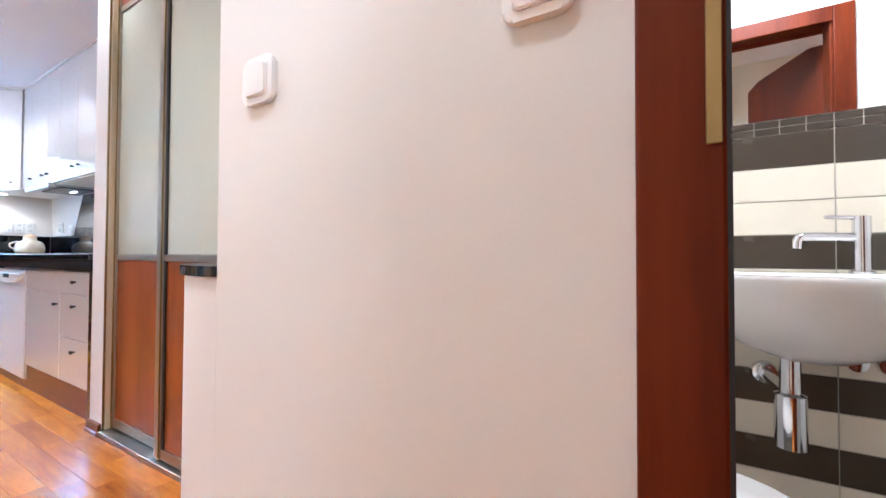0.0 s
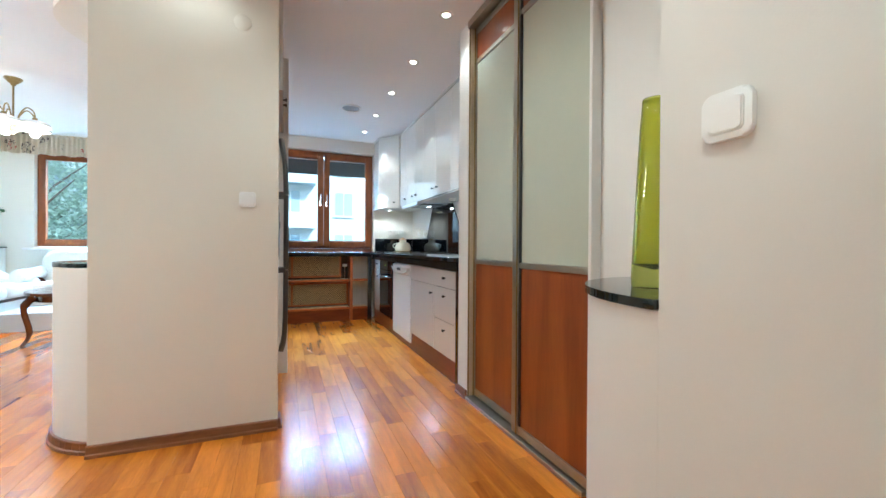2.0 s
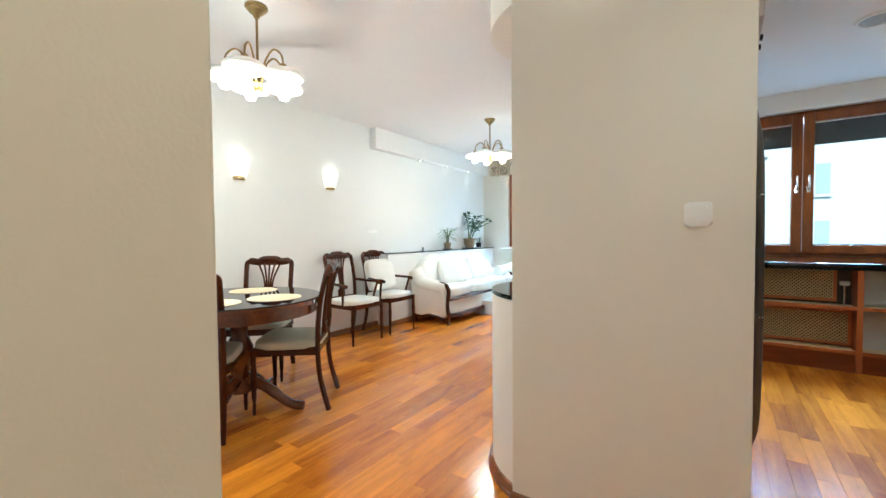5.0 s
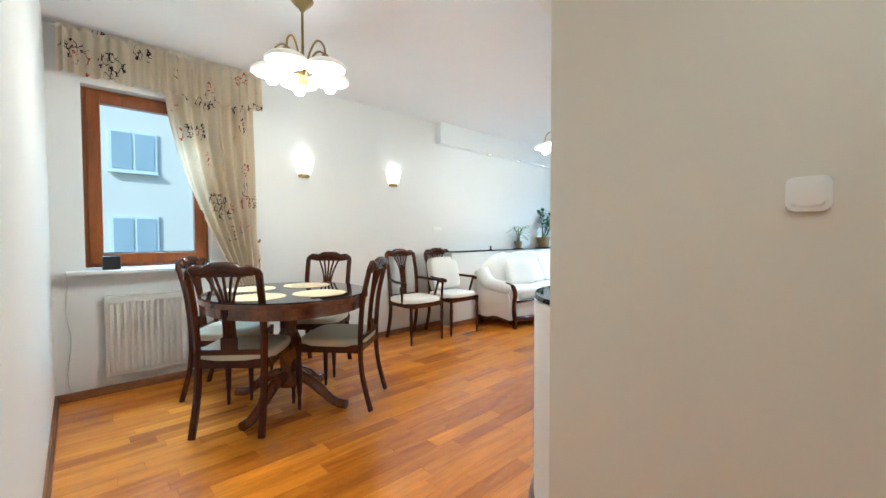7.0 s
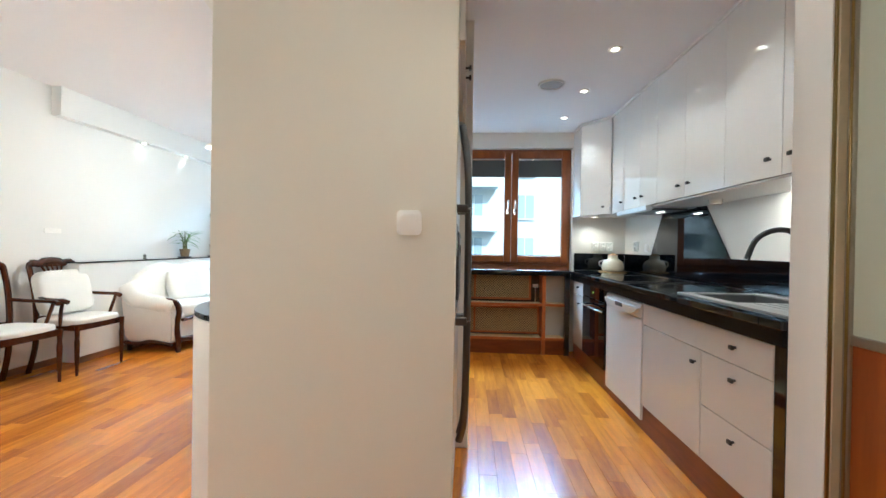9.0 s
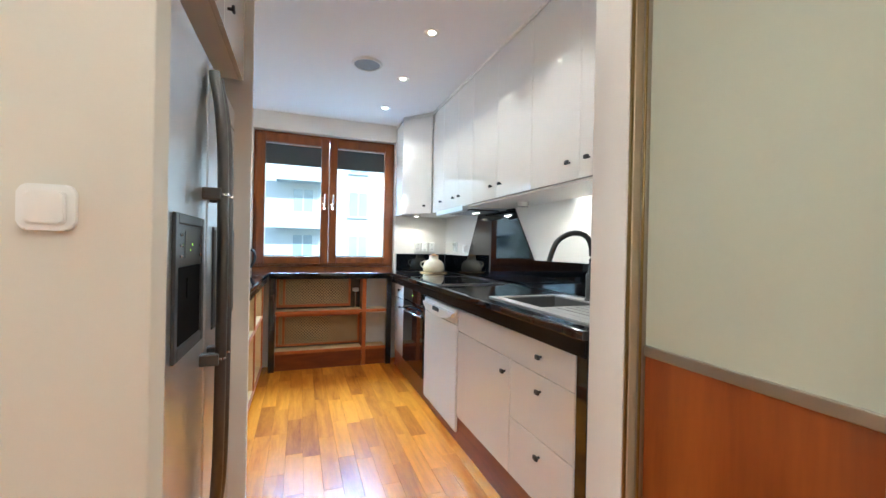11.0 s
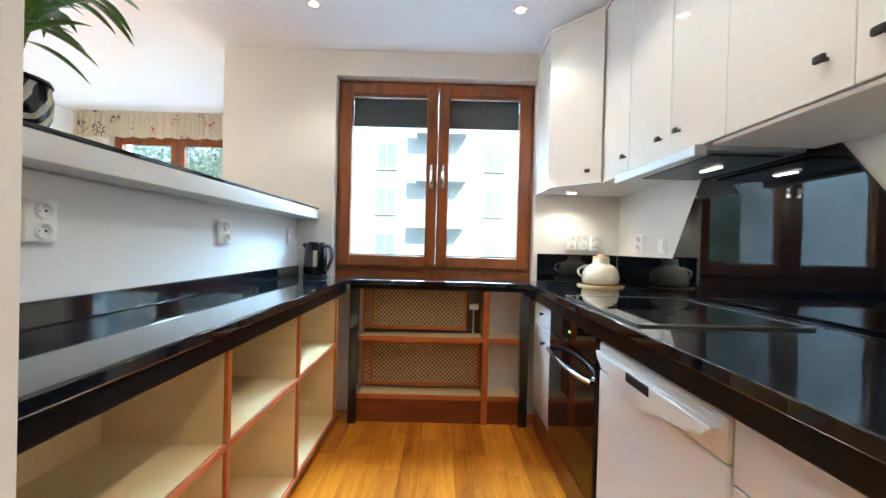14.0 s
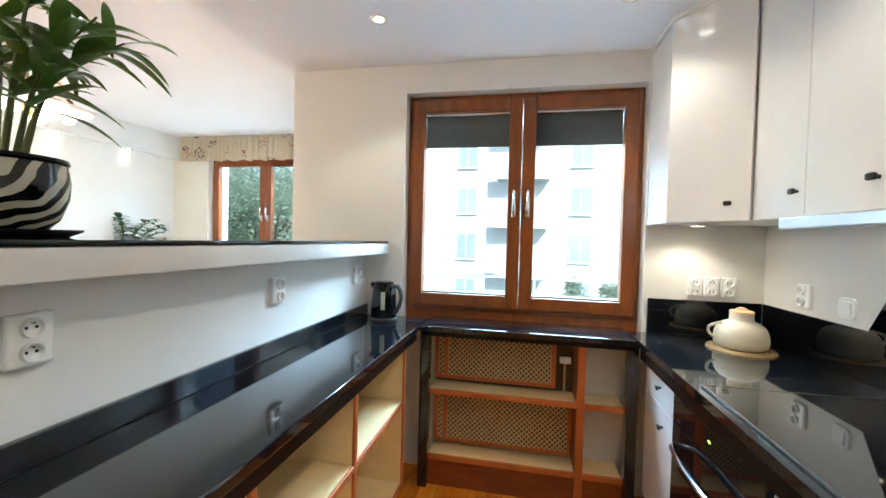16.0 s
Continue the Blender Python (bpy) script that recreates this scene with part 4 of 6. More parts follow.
part("lens", lathe([(0, -0.052), (0.03, -0.052)], 20, (2.08, 4.38, UB)), CERAM, lp)
hd = thing("cooker_hood", "slim stainless pull-out cooker hood", "cooker hood")
part("front", box(UX - 0.035, UX + 0.01, 4.86, 5.45, 1.432, 1.470, 0.005), STEEL, hd)
part("tray", box(UX + 0.01, KE - 0.02, 4.86, 5.40, 1.452, 1.466, 0.002), STEEL, hd)
part("filter", box(UX + 0.05, KE - 0.06, 4.90, 5.36, 1.443, 1.452, 0.002), ANTHR, hd)
part("lamp", box(KE - 0.17, KE - 0.15, 5.06, 5.16, 1.4385, 1.4425), HOODG, hd, "lit strip lamp")
lamp("AREA", (KE - 0.16, 5.12, 1.434), (KE - 0.10, 5.12, 0.9), 1.2, WARM, 0.10, 0.02)
ucl = thing("under_cabinet_light", "small round lit lamp under the corner wall cabinet", "lamp", (1.86, 6.05, UB))
part("housing", lathe([(0.028, -0.014), (0.034, -0.013), (0.036, 0.0)], 24), CERAM, ucl)
part("lens", lathe([(0, -0.012), (0.028, -0.012)], 20), SPOTG, ucl, "lit lens")
lamp("SPOT", (1.86, 6.05, UB - 0.025), (1.86, 6.08, 0.9), 5.0, WARM, 0.03, None, 140)
lamp("AREA", (2.04, 4.0, UB - 0.026), (2.06, 4.0, 0.9), 5.0, WARM, 0.05, 1.4)


# sockets
def socket(place, turn, pairs, label, half=0.041):
    s = thing("socket", label, "socket", place, turn, "wall sockets")
    hw, hh = (half, 0.041) if pairs == 1 else (half, 0.052)
    part("plate", box(-hw, hw, -0.018, 0, -hh, hh, 0.007, None, 3), PLAST, s)
    for k in range(pairs):
        z = (k - (pairs - 1) / 2) * 0.048
        r = 0.026 if pairs == 1 else 0.020
        w = part("well", moved(lathe([(0.0, 0.0185), (r * 0.78, 0.0185), (r * 0.84, 0.028), (r * 0.95, 0.0285), (r, 0.027), (r, 0.017)], 24), pose(0, 0, z, 90, 0, 0)), PLAST, s)
        for dx in (-0.0085, 0.0085):
            part("hole", moved(lathe([(0, 0.0192), (0.0032, 0.0192), (0.0032, 0.018)], 10), pose(dx, 0, z, 90, 0, 0)), DKPL, w)
        part("earth_pin", moved(lathe([(0, 0.0262), (0.0018, 0.026), (0.002, 0.018)], 8), pose(0, 0, z + r * 0.5, 90, 0, 0)), CHROME, w)
    return s


for y in (4.53, 5.33, 6.09):
    socket((0.0905, y, 1.155), 90, 2, "cream double wall socket above the black worktop")
for x in (1.925, 2.003, 2.083):
    socket((x, KN - 0.0005, 1.16), 0, 2, "cream double wall socket in a row of three by the window", 0.034)
socket((KE - 0.0005, 5.93, 1.165), -90, 2, "cream double wall socket beside the splashback")
rocker("light_switch", (KE - 0.0005, 5.70, 1.15), -90, "cream blank switch plate beside the splashback")

# open shelves under the left worktop and the window
sh = thing("open_shelf_unit", "birch open shelf unit with red-brown edges under the worktop", "shelf unit")
part("back", box(0.10, 0.112, 4.09, 6.05, 0.10, 0.862), SHELFW, sh)
for y, t in ((4.09, 0.02), (4.70, 0.02), (5.26, 0.02), (5.86, 0.02)):
    u = part("upright", box(0.112, 0.455, y, y + t, 0.10, 0.862), SHELFW, sh)
    part("edge", box(0.4555, 0.468, y, y + t, 0.10, 0.862, 0.002), EDGEW, u, "red-brown edge")
for z in (0.10, 0.525):
    for ya, yb in ((4.111, 4.699), (4.721, 5.259), (5.281, 5.859)):
        u = part("shelf", box(0.113, 0.455, ya, yb, z, z + 0.02), SHELFW, sh)
        part("edge", box(0.4555, 0.467, ya, yb, z, z + 0.02, 0.002), EDGEW, u)
part("plinth", box(0.40, 0.42, 4.09, 6.05, 0, 0.099), REDW, sh, "red-brown plinth")
part("leg", box(0.455, 0.475, 4.07, 4.089, 0, 0.866, 0.003), BLACK, sh, "black stone end leg")
eb = thing("fridge_side_board", "tall white board between fridge and worktop", "board")
part("board", box(-0.19, 0.555, 4.035, 4.062, 0, KZ - 0.001, 0.002), MATTW, eb)
sw = thing("window_shelf_unit", "red-brown open shelves with lattice panels over the radiator below the window", "shelf unit")
for x in (0.50, 1.565):
    part("leg", box(x, x + 0.052, 6.035, 6.09, 0, 0.866, 0.003), BLACK, sw, "black stone leg")
for z, nm in ((0.155, "shelf"), (0.52, "shelf")):
    for xa, xb in ((0.553, 1.332), (1.372, 1.564)):
        u = part(nm, box(xa, xb, 6.075, KN - 0.002, z, z + 0.02), SHELFW, sw)
        part("edge", box(xa, xb, 6.058, 6.0745, z - 0.004, z + 0.024, 0.002), EDGEW, u, "red-brown edge")
part("divider", box(1.3325, 1.3715, 6.058, KN - 0.002, 0.0, 0.866, 0.003), EDGEW, sw)
part("kickboard", box(0.553, 1.332, 6.075, 6.09, 0, 0.15), REDW, sw)
part("kickboard", box(1.372, 1.564, 6.075, 6.09, 0, 0.15), REDW, sw)


def lattice(x0, x1, z0, z1, y):
    fr = part("lattice_frame", box(x0, x1, y, y + 0.012, z0, z0 + 0.022, 0.002), EDGEW, sw)
    part("bar", box(x0, x1, y, y + 0.012, z1 - 0.022, z1, 0.002), EDGEW, fr)
    for xa in (x0, x0 + 0.055, x1 - 0.022):
        part("bar", box(xa, xa + 0.022, y, y + 0.012, z0 + 0.022, z1 - 0.022, 0.002), EDGEW, fr)
    bm = bmesh.new()
    xa, xb, za, zb = x0 + 0.02, x1 - 0.02, z0 + 0.02, z1 - 0.02
    step, w = 0.028, 0.0085
    h = zb - za
    for sgn, yy in ((1, y + 0.004), (-1, y + 0.006)):
        k = xa - h
        while k < xb:
            # a strip from (k, bottom) to (k + h, top), clipped to the frame
            t0, t1 = max(0, xa - k), min(h, xb - k)
            if t1 - t0 > 0.01:
                za0, zb0 = (za + t0, za + t1) if sgn > 0 else (zb - t0, zb - t1)
                p = [(k + t0, za0 - w / 1.4), (k + t1, zb0 - w / 1.4), (k + t1, zb0 + w / 1.4), (k + t0, za0 + w / 1.4)]
                v0 = [bm.verts.new((a, yy, b)) for a, b in p]
                v1 = [bm.verts.new((a, yy + 0.002, b)) for a, b in p]
                bm.faces.new(v0), bm.faces.new(v1[::-1])
                for j in range(4):
                    bm.faces.new((v0[j], v0[(j + 1) % 4], v1[(j + 1) % 4], v1[j]))
            k += step
    tagged(part("lattice", bm, LATT, fr, "beige diagonal lattice", False), kind="stuff")


lattice(0.555, 1.235, 0.565, 0.865, 6.185)
lattice(0.555, 1.328, 0.195, 0.495, 6.185)
# added dark sheet: the shade behind the lattice, put in as colour
part("lattice_shade", box(0.553, 1.332, KN - 0.012, KN - 0.003, 0.18, 0.865), BATHB, sw, "dark sheet standing for the shade behind the lattice")
rv = thing("radiator_valve", "white thermostatic radiator valve under the window", "valve", (1.285, 6.21, 0.72))
part("head", moved(lathe([(0, -0.03), (0.018, -0.03), (0.022, 0.0), (0.02, 0.03), (0, 0.032)], 18), pose(0, 0, 0, 0, 90, 0)), CERAM, rv)
part("pipe", tube([(0, 0.0, -0.02), (0, 0.0, -0.18)], 0.009, 10), CHROME, rv)

# fridge
fx, f0y, fm, f1y, ft = 0.49, 3.14, 3.54, 4.03, 1.71
fr = thing("fridge", "grey steel side-by-side fridge freezer with dispenser and bar handles", "fridge")
part("body", box(-0.19, fx - 0.075, f0y + 0.003, f1y, 0.02, ft - 0.02, 0.006), ANTHR, fr, "dark grey cabinet")
ld = part("freezer_door", box(fx - 0.07, fx, f0y + 0.004, fm - 0.004, 0.09, ft, 0.012, None, 3), STEEL, fr)
rd = part("fridge_door", box(fx - 0.07, fx, fm + 0.004, f1y - 0.003, 0.09, ft, 0.012, None, 3), STEEL, fr)
part("kick_grille", box(fx - 0.09, fx - 0.05, f0y + 0.01, f1y - 0.01, 0.01, 0.085, 0.004), DKPL, fr)
part("hinge_cover", box(fx - 0.12, fx - 0.02, f1y - 0.07, f1y - 0.01, ft, ft + 0.018, 0.005), DKPL, fr)
for d, y, s in ((ld, 3.503, -1), (rd, 3.577, 1)):
    h = part("handle", tube(smooth_line([(fx + 0.022, y, 0.30), (fx + 0.045, y, 0.45), (fx + 0.05, y, 1.0), (fx + 0.045, y, 1.45), (fx + 0.018, y - 0.01 * s, 1.66)], 8), 0.0155, 12), DSTEEL, d, "dark metal bar handle")
    for z in (0.82, 1.30):
        part("bracket", box(fx - 0.002, fx + 0.048, y - 0.028 if s < 0 else y - 0.006, y + 0.006 if s < 0 else y + 0.028, z - 0.017, z + 0.017, 0.004), DSTEEL, h)
        part("collar", tube([(fx + 0.049, y, z - 0.003), (fx + 0.049, y, z + 0.003)], 0.0172, 12), CHROME, h)
dp = part("dispenser", box(fx - 0.001, fx + 0.008, 3.20, 3.225, 0.885, 1.225, 0.003), ANTHR, ld, "dark grey dispenser surround")
for a in ((3.452, 3.477, 0.885, 1.225), (3.225, 3.452, 1.20, 1.225), (3.225, 3.452, 0.885, 0.915)):
    part("surround", box(fx - 0.001, fx + 0.008, *a, 0.003), ANTHR, dp)
part("panel", box(fx + 0.001, fx + 0.005, 3.225, 3.452, 1.10, 1.20, 0.001), ANTHR, dp)
part("cavity", box(fx - 0.001, fx + 0.0025, 3.225, 3.452, 0.915, 1.099), VOID, dp, "black dispenser recess")
part("lever", box(fx + 0.003, fx + 0.005, 3.315, 3.335, 1.02, 1.07, 0.001), VOID, dp)
part("display", box(fx + 0.0052, fx + 0.0065, 3.285, 3.415, 1.12, 1.185), ANTHR, dp)
part("green_digit", box(fx + 0.0066, fx + 0.0072, 3.33, 3.334, 1.137, 1.141), LEDG, dp)
part("green_digit", box(fx + 0.0066, fx + 0.0072, 3.347, 3.352, 1.150, 1.156), LEDG, dp)
for y in (3.25, 3.437):
    for z in (1.125, 1.150, 1.175):
        part("button", cushion(0.006, 0.012, 0.007, 4, 2, None, (fx + 0.007, y, z)), CHROME, dp)
hb = part("home_bar", box(fx - 0.002, fx + 0.006, 3.625, 4.018, 0.88, 1.21, 0.003), ANTHR, rd, "dark grey home-bar flap")
part("flap", box(fx + 0.004, fx + 0.009, 3.632, 4.011, 0.89, 1.20, 0.003), FLAP, hb)
part("grip", box(fx + 0.0085, fx + 0.013, 3.74, 3.85, 1.145, 1.18, 0.003), STEEL, hb)
part("grip_recess", box(fx + 0.0086, fx + 0.0112, 3.738, 3.852, 1.098, 1.1445, 0.002), VOID, hb, "black grip recess")
for k in range(7):
    part("badge_bar", box(fx - 0.0005, fx + 0.0015, 3.935 + k * 0.011, 3.942 + k * 0.011, 1.615, 1.625), CHROME, rd)
oc = thing("overhead_cabinet", "white gloss cabinet over the fridge with black knobs", "cabinet")
part("body", box(-0.19, 0.50, 3.14, 4.033, 1.84, KZ - 0.002), MATTW, oc)
for ya, yb, ky in ((3.142, 3.586, 3.54), (3.589, 4.031, 3.64)):
    d = part("door", box(0.501, 0.519, ya, yb, 1.835, KZ - 0.004, 0.002), LACQ, oc)
    knob(d, 0.519, ky, 1.92, 180)

# teapot, kettle, zebra pot
tp = thing("teapot", "cream glazed ceramic jug with looped handle on a woven mat", "jug", (2.03, 5.985, 0.912))
part("body", lathe([(0, 0), (0.088, 0.0), (0.103, 0.010), (0.107, 0.035), (0.104, 0.065), (0.094, 0.093), (0.074, 0.112), (0.052, 0.121), (0.047, 0.127), (0.046, 0.158), (0.040, 0.159), (0.040, 0.13), (0, 0.125)], 40), CREAMC, tp)
part("lid", lathe([(0.040, 0.159), (0.048, 0.160), (0.049, 0.164), (0.043, 0.168), (0.024, 0.171), (0.020, 0.178), (0.010, 0.183), (0, 0.184)], 30), LIDC, tp, "orange-cream lid")
part("handle", tube(smooth_line([(-0.09, 0, 0.04), (-0.128, 0, 0.055), (-0.132, 0, 0.09), (-0.08, 0, 0.112)], 8), 0.006, 10), CREAMC, tp)
mt = thing("trivet", "round woven straw mat under the jug", "mat", (2.03, 5.985, 0.9005))
mb = bmesh.new()
for k in range(8):
    r = 0.012 + k * 0.0165
    lathe([(r - 0.008, 0.001), (r - 0.004, 0.009), (r + 0.004, 0.009), (r + 0.0085, 0.001)], 40, (0, 0, 0), mb)
part("coil", mb, WICKER, mt)
ke = thing("kettle", "black electric kettle with a grey handle by the window", "kettle", (0.265, 6.09, 0.90))
part("base", lathe([(0, 0), (0.075, 0), (0.078, 0.012), (0.07, 0.02), (0, 0.02)], 32), DKPL, ke)
part("body", lathe([(0, 0.022), (0.072, 0.022), (0.073, 0.05), (0.068, 0.15), (0.06, 0.205), (0.05, 0.222), (0, 0.226)], 36), BLKG, ke)
part("handle", tube(smooth_line([(0.05, -0.02, 0.20), (0.10, -0.035, 0.195), (0.115, -0.04, 0.13), (0.085, -0.03, 0.06), (0.066, -0.02, 0.05)], 8), 0.012, 10), ANTHR, ke, "grey handle")
part("gauge", moved(box(-0.012, 0.012, -0.0035, 0.0035, -0.05, 0.05, 0.003), pose(0.018, -0.068, 0.12, -3, 0, 14)), FROST, ke, "clear water gauge")
part("spout", tube([(-0.05, 0, 0.185), (-0.078, 0.005, 0.208)], [0.02, 0.012], 10), BLKG, ke)
zp = thing("zebra_pot_plant", "leafy plant in a zebra-striped ceramic pot on the bar ledge", "pot plant", (-0.10, 4.62, 1.352))
sc_ = part("saucer", lathe([(0, 0.0), (0.10, 0.0), (0.125, 0.012), (0.128, 0.018), (0.118, 0.018), (0, 0.008)], 36), DKPL, zp, "black saucer")
part("pot", lathe([(0, 0.01), (0.06, 0.012), (0.085, 0.04), (0.102, 0.09), (0.104, 0.13), (0.098, 0.165), (0.10, 0.175), (0.092, 0.176), (0.09, 0.15), (0, 0.15)], 40), ZEBRA, zp, "black and cream zebra-striped pot")
part("rim", lathe([(0.0985, 0.166), (0.103, 0.172), (0.1005, 0.180), (0.091, 0.179)], 40), BLKG, zp)
part("soil", lathe([(0, 0.158), (0.089, 0.155)], 24), SOIL, zp)


def leaf_blade(bm, base, tip, width, droop, cup=0.25):
    """A long pointed leaf with a folded midrib."""
    a, b = Vector(base), Vector(tip)
    side = (b - a).cross(Vector((0, 0, 1)))
    side = side.normalized() if side.length > 1e-4 else Vector((1, 0, 0))
    rows, n = [], 7
    for k in range(n + 1):
        t = k / n
        w = width * math.sin(math.pi * (0.12 + 0.88 * t) ** 0.9) ** 0.8 if k < n else 0.0005
        c = a.lerp(b, t) + Vector((0, 0, droop * 4 * t * (1 - t)))
        rows.append([bm.verts.new(c + side * w * s + Vector((0, 0, abs(s) * w * cup))) for s in (-1, 0, 1)])
    for p, q in zip(rows, rows[1:]):
        for j in range(2):
            bm.faces.new((p[j], p[j + 1], q[j + 1], q[j])).smooth = True


def leafy(plant, z0, stems, count, spread, height, lw, ll, material, seed, lean=(0, 0)):
    rnd = random.Random(seed)
    for s in range(stems):
        a = 2 * math.pi * s / stems + rnd.uniform(-0.4, 0.4)
        tipx, tipy = spread * math.cos(a) * rnd.uniform(0.5, 1) + lean[0], spread * math.sin(a) * rnd.uniform(0.5, 1) + lean[1]
        hgt = height * rnd.uniform(0.7, 1.05)
        pts = smooth_line([(0.02 * math.cos(a), 0.02 * math.sin(a), z0), (tipx * 0.35, tipy * 0.35, z0 + hgt * 0.6), (tipx, tipy, z0 + hgt)], 6)
        st = part("stem", tube(pts, [0.007 - 0.0004 * k for k in range(len(pts))], 7), STEM, plant)
        bm = bmesh.new()
        for k in range(count):
            p = pts[int(len(pts) * (0.35 + 0.6 * k / count))]
            b = rnd.uniform(0, 2 * math.pi)
            lng = ll * rnd.uniform(0.7, 1.15)
            tip = p + Vector((math.cos(b) * lng, math.sin(b) * lng, rnd.uniform(-0.35, 0.45) * lng))
            leaf_blade(bm, p, tip, lw * rnd.uniform(0.8, 1.2), 0.12 * lng)
        part("leaves", bm, material, st)


leafy(zp, 0.155, 6, 15, 0.20, 0.46, 0.0155, 0.17, LEAF, 4, (0.07, 0.08))
# ---- living room ----


def chair(place, turn, arms, seat_material, label, group):
    """A chair that faces +y, with a shaped crest rail and a fanned splat."""
    c = thing("dining_chair" if not arms else "carver_chair", label, "chair", place, turn, group)
    w, d = (0.225, 0.21)
    for s in (-1, 1):
        part("front_leg", tube([(s * w, d, 0), (s * w, d, 0.05), (s * w, d, 0.09), (s * w, d, 0.11), (s * w, d, 0.30), (s * w, d, 0.33), (s * w, d, 0.44)], [0.010, 0.013, 0.011, 0.016, 0.021, 0.016, 0.022], 10), DARKW, c)
        part("back_leg", tube(smooth_line([(s * 0.20, -d - 0.07, 0), (s * 0.195, -d - 0.015, 0.22), (s * 0.195, -d, 0.44), (s * 0.20, -d - 0.02, 0.72), (s * 0.203, -d - 0.07, 0.94)], 5), 0.0185, 6, None, 1.2), DARKW, c)
        part("side_rail", box(s * 0.215 - 0.012, s * 0.215 + 0.012, -d, d, 0.39, 0.445, 0.004), DARKW, c)
    part("front_rail", box(-w, w, d - 0.014, d + 0.014, 0.39, 0.445, 0.004), DARKW, c)
    part("back_rail", box(-0.195, 0.195, -d - 0.012, -d + 0.012, 0.39, 0.445, 0.004), DARKW, c)
    seat = cushion(0.47, 0.45, 0.075, 5, 8, None, (0, 0.0, 0.458))
    part("seat", seat, seat_material, c, "upholstered seat pad")
    crest = smooth_line([(-0.205, -d - 0.072, 0.925), (-0.196, -d - 0.078, 0.962), (-0.155, -d - 0.084, 0.972), (-0.105, -d - 0.088, 0.965), (-0.06, -d - 0.092, 0.985), (0, -d - 0.094, 0.99), (0.06, -d - 0.092, 0.985), (0.105, -d - 0.088, 0.965), (0.155, -d - 0.084, 0.972), (0.196, -d - 0.078, 0.962), (0.205, -d - 0.072, 0.925)], 5)
    part("crest_rail", tube(crest, [0.018] * 8 + [0.026] * (len(crest) - 16) + [0.018] * 8, 10, None, 1.3), DARKW, c)
    part("lower_rail", box(-0.19, 0.19, -d - 0.018, -d + 0.004, 0.47, 0.50, 0.004), DARKW, c)
    for k in range(5):
        u = (k - 2) / 2
        part("splat_bar", tube(smooth_line([(u * 0.035, -d - 0.004, 0.49), (u * 0.03, -d - 0.02, 0.68), (u * 0.045, -d - 0.045, 0.82), (u * 0.105, -d - 0.082, 0.965)], 4), 0.0085, 6, None, 1.0), DARKW, c)
    part("splat_block", box(-0.048, 0.048, -d - 0.028, -d - 0.010, 0.50, 0.575, 0.004), DARKW, c)
    part("splat_block", box(-0.10, 0.10, -d - 0.096, -d - 0.076, 0.935, 0.965, 0.005), DARKW, c)
    c.scale = (0.95, 0.95, 0.965)
    if arms:
        for s in (-1, 1):
            part("arm", tube(smooth_line([(s * 0.20, -d - 0.005, 0.68), (s * 0.25, -0.05, 0.665), (s * 0.265, 0.10, 0.66), (s * 0.26, 0.16, 0.645)], 5), [0.016] * 10 + [0.021] * 6, 8), DARKW, c)
            part("arm_post", tube(smooth_line([(s * 0.232, 0.06, 0.44), (s * 0.25, 0.08, 0.54), (s * 0.262, 0.11, 0.65)], 4), 0.014, 8), DARKW, c)
    return c


chair((-2.16, 2.607, 0), 49.5, False, SEATF, "dark walnut dining chair with green seat, back to the hall", "dining chairs")
chair((-2.04, 3.18, 0), 131, False, SEATF, "dark walnut dining chair with pale green seat, turned from the table", "dining chairs")
chair((-2.74, 3.345, 0), -138, False, SEATF, "walnut dining chair with green seat beside the wall", "dining chairs")
chair((-2.72, 2.68, 0), -37, False, SEATF, "dark walnut dining chair with green seat beside the radiator", "dining chairs")
chair((-2.925, 4.56, 0), -90, True, FABRIC, "dark walnut armchair with cream seat against the wall", "carver chairs")
chair((-2.925, 5.13, 0), -90, True, FABRIC, "dark walnut armchair with cream seat beside the sofa", "carver chairs")
cu = thing("cushion", "cream square cushion leaning on the armchair", "cushion", (-3.03, 5.13, 0.495), 0)
part("pad", moved(cushion(0.11, 0.45, 0.39, 6.0, 9, None, (0, 0, 0.19)), pose(0, 0, 0, 0, -14, 0)), FABRIC, cu)

tb = thing("dining_table", "oval walnut pedestal dining table with a glass top", "table", (-2.22, 2.89, 0), 0)
def oval(r, n=48):
    return [(0.56 * r * math.cos(2 * math.pi * k / n), 0.52 * r * math.sin(2 * math.pi * k / n)) for k in range(n)]
part("tabletop", prism(oval(1.0), 0.722, 0.752, 0.008), TABLEW, tb)
part("apron", prism(oval(0.93), 0.655, 0.721, 0.006), TABLEW, tb)
part("glass_top", prism(oval(0.975), 0.7525, 0.7585, 0.002), BLKG, tb, "dark reflective glass sheet")
part("pedestal", lathe([(0, 0.12), (0.075, 0.12), (0.085, 0.16), (0.05, 0.22), (0.07, 0.34), (0.085, 0.42), (0.05, 0.50), (0.06, 0.58), (0.11, 0.655), (0, 0.655)], 30), TABLEW, tb)
for k in range(4):
    a = radians(32 + 90 * k)
    part("foot", tube(smooth_line([(0.05 * math.cos(a), 0.05 * math.sin(a), 0.20), (0.18 * math.cos(a), 0.18 * math.sin(a), 0.15), (0.33 * math.cos(a), 0.33 * math.sin(a), 0.045), (0.43 * math.cos(a), 0.43 * math.sin(a), 0.028)], 5), [0.036] * 8 + [0.03] * 8, 10), TABLEW, tb)
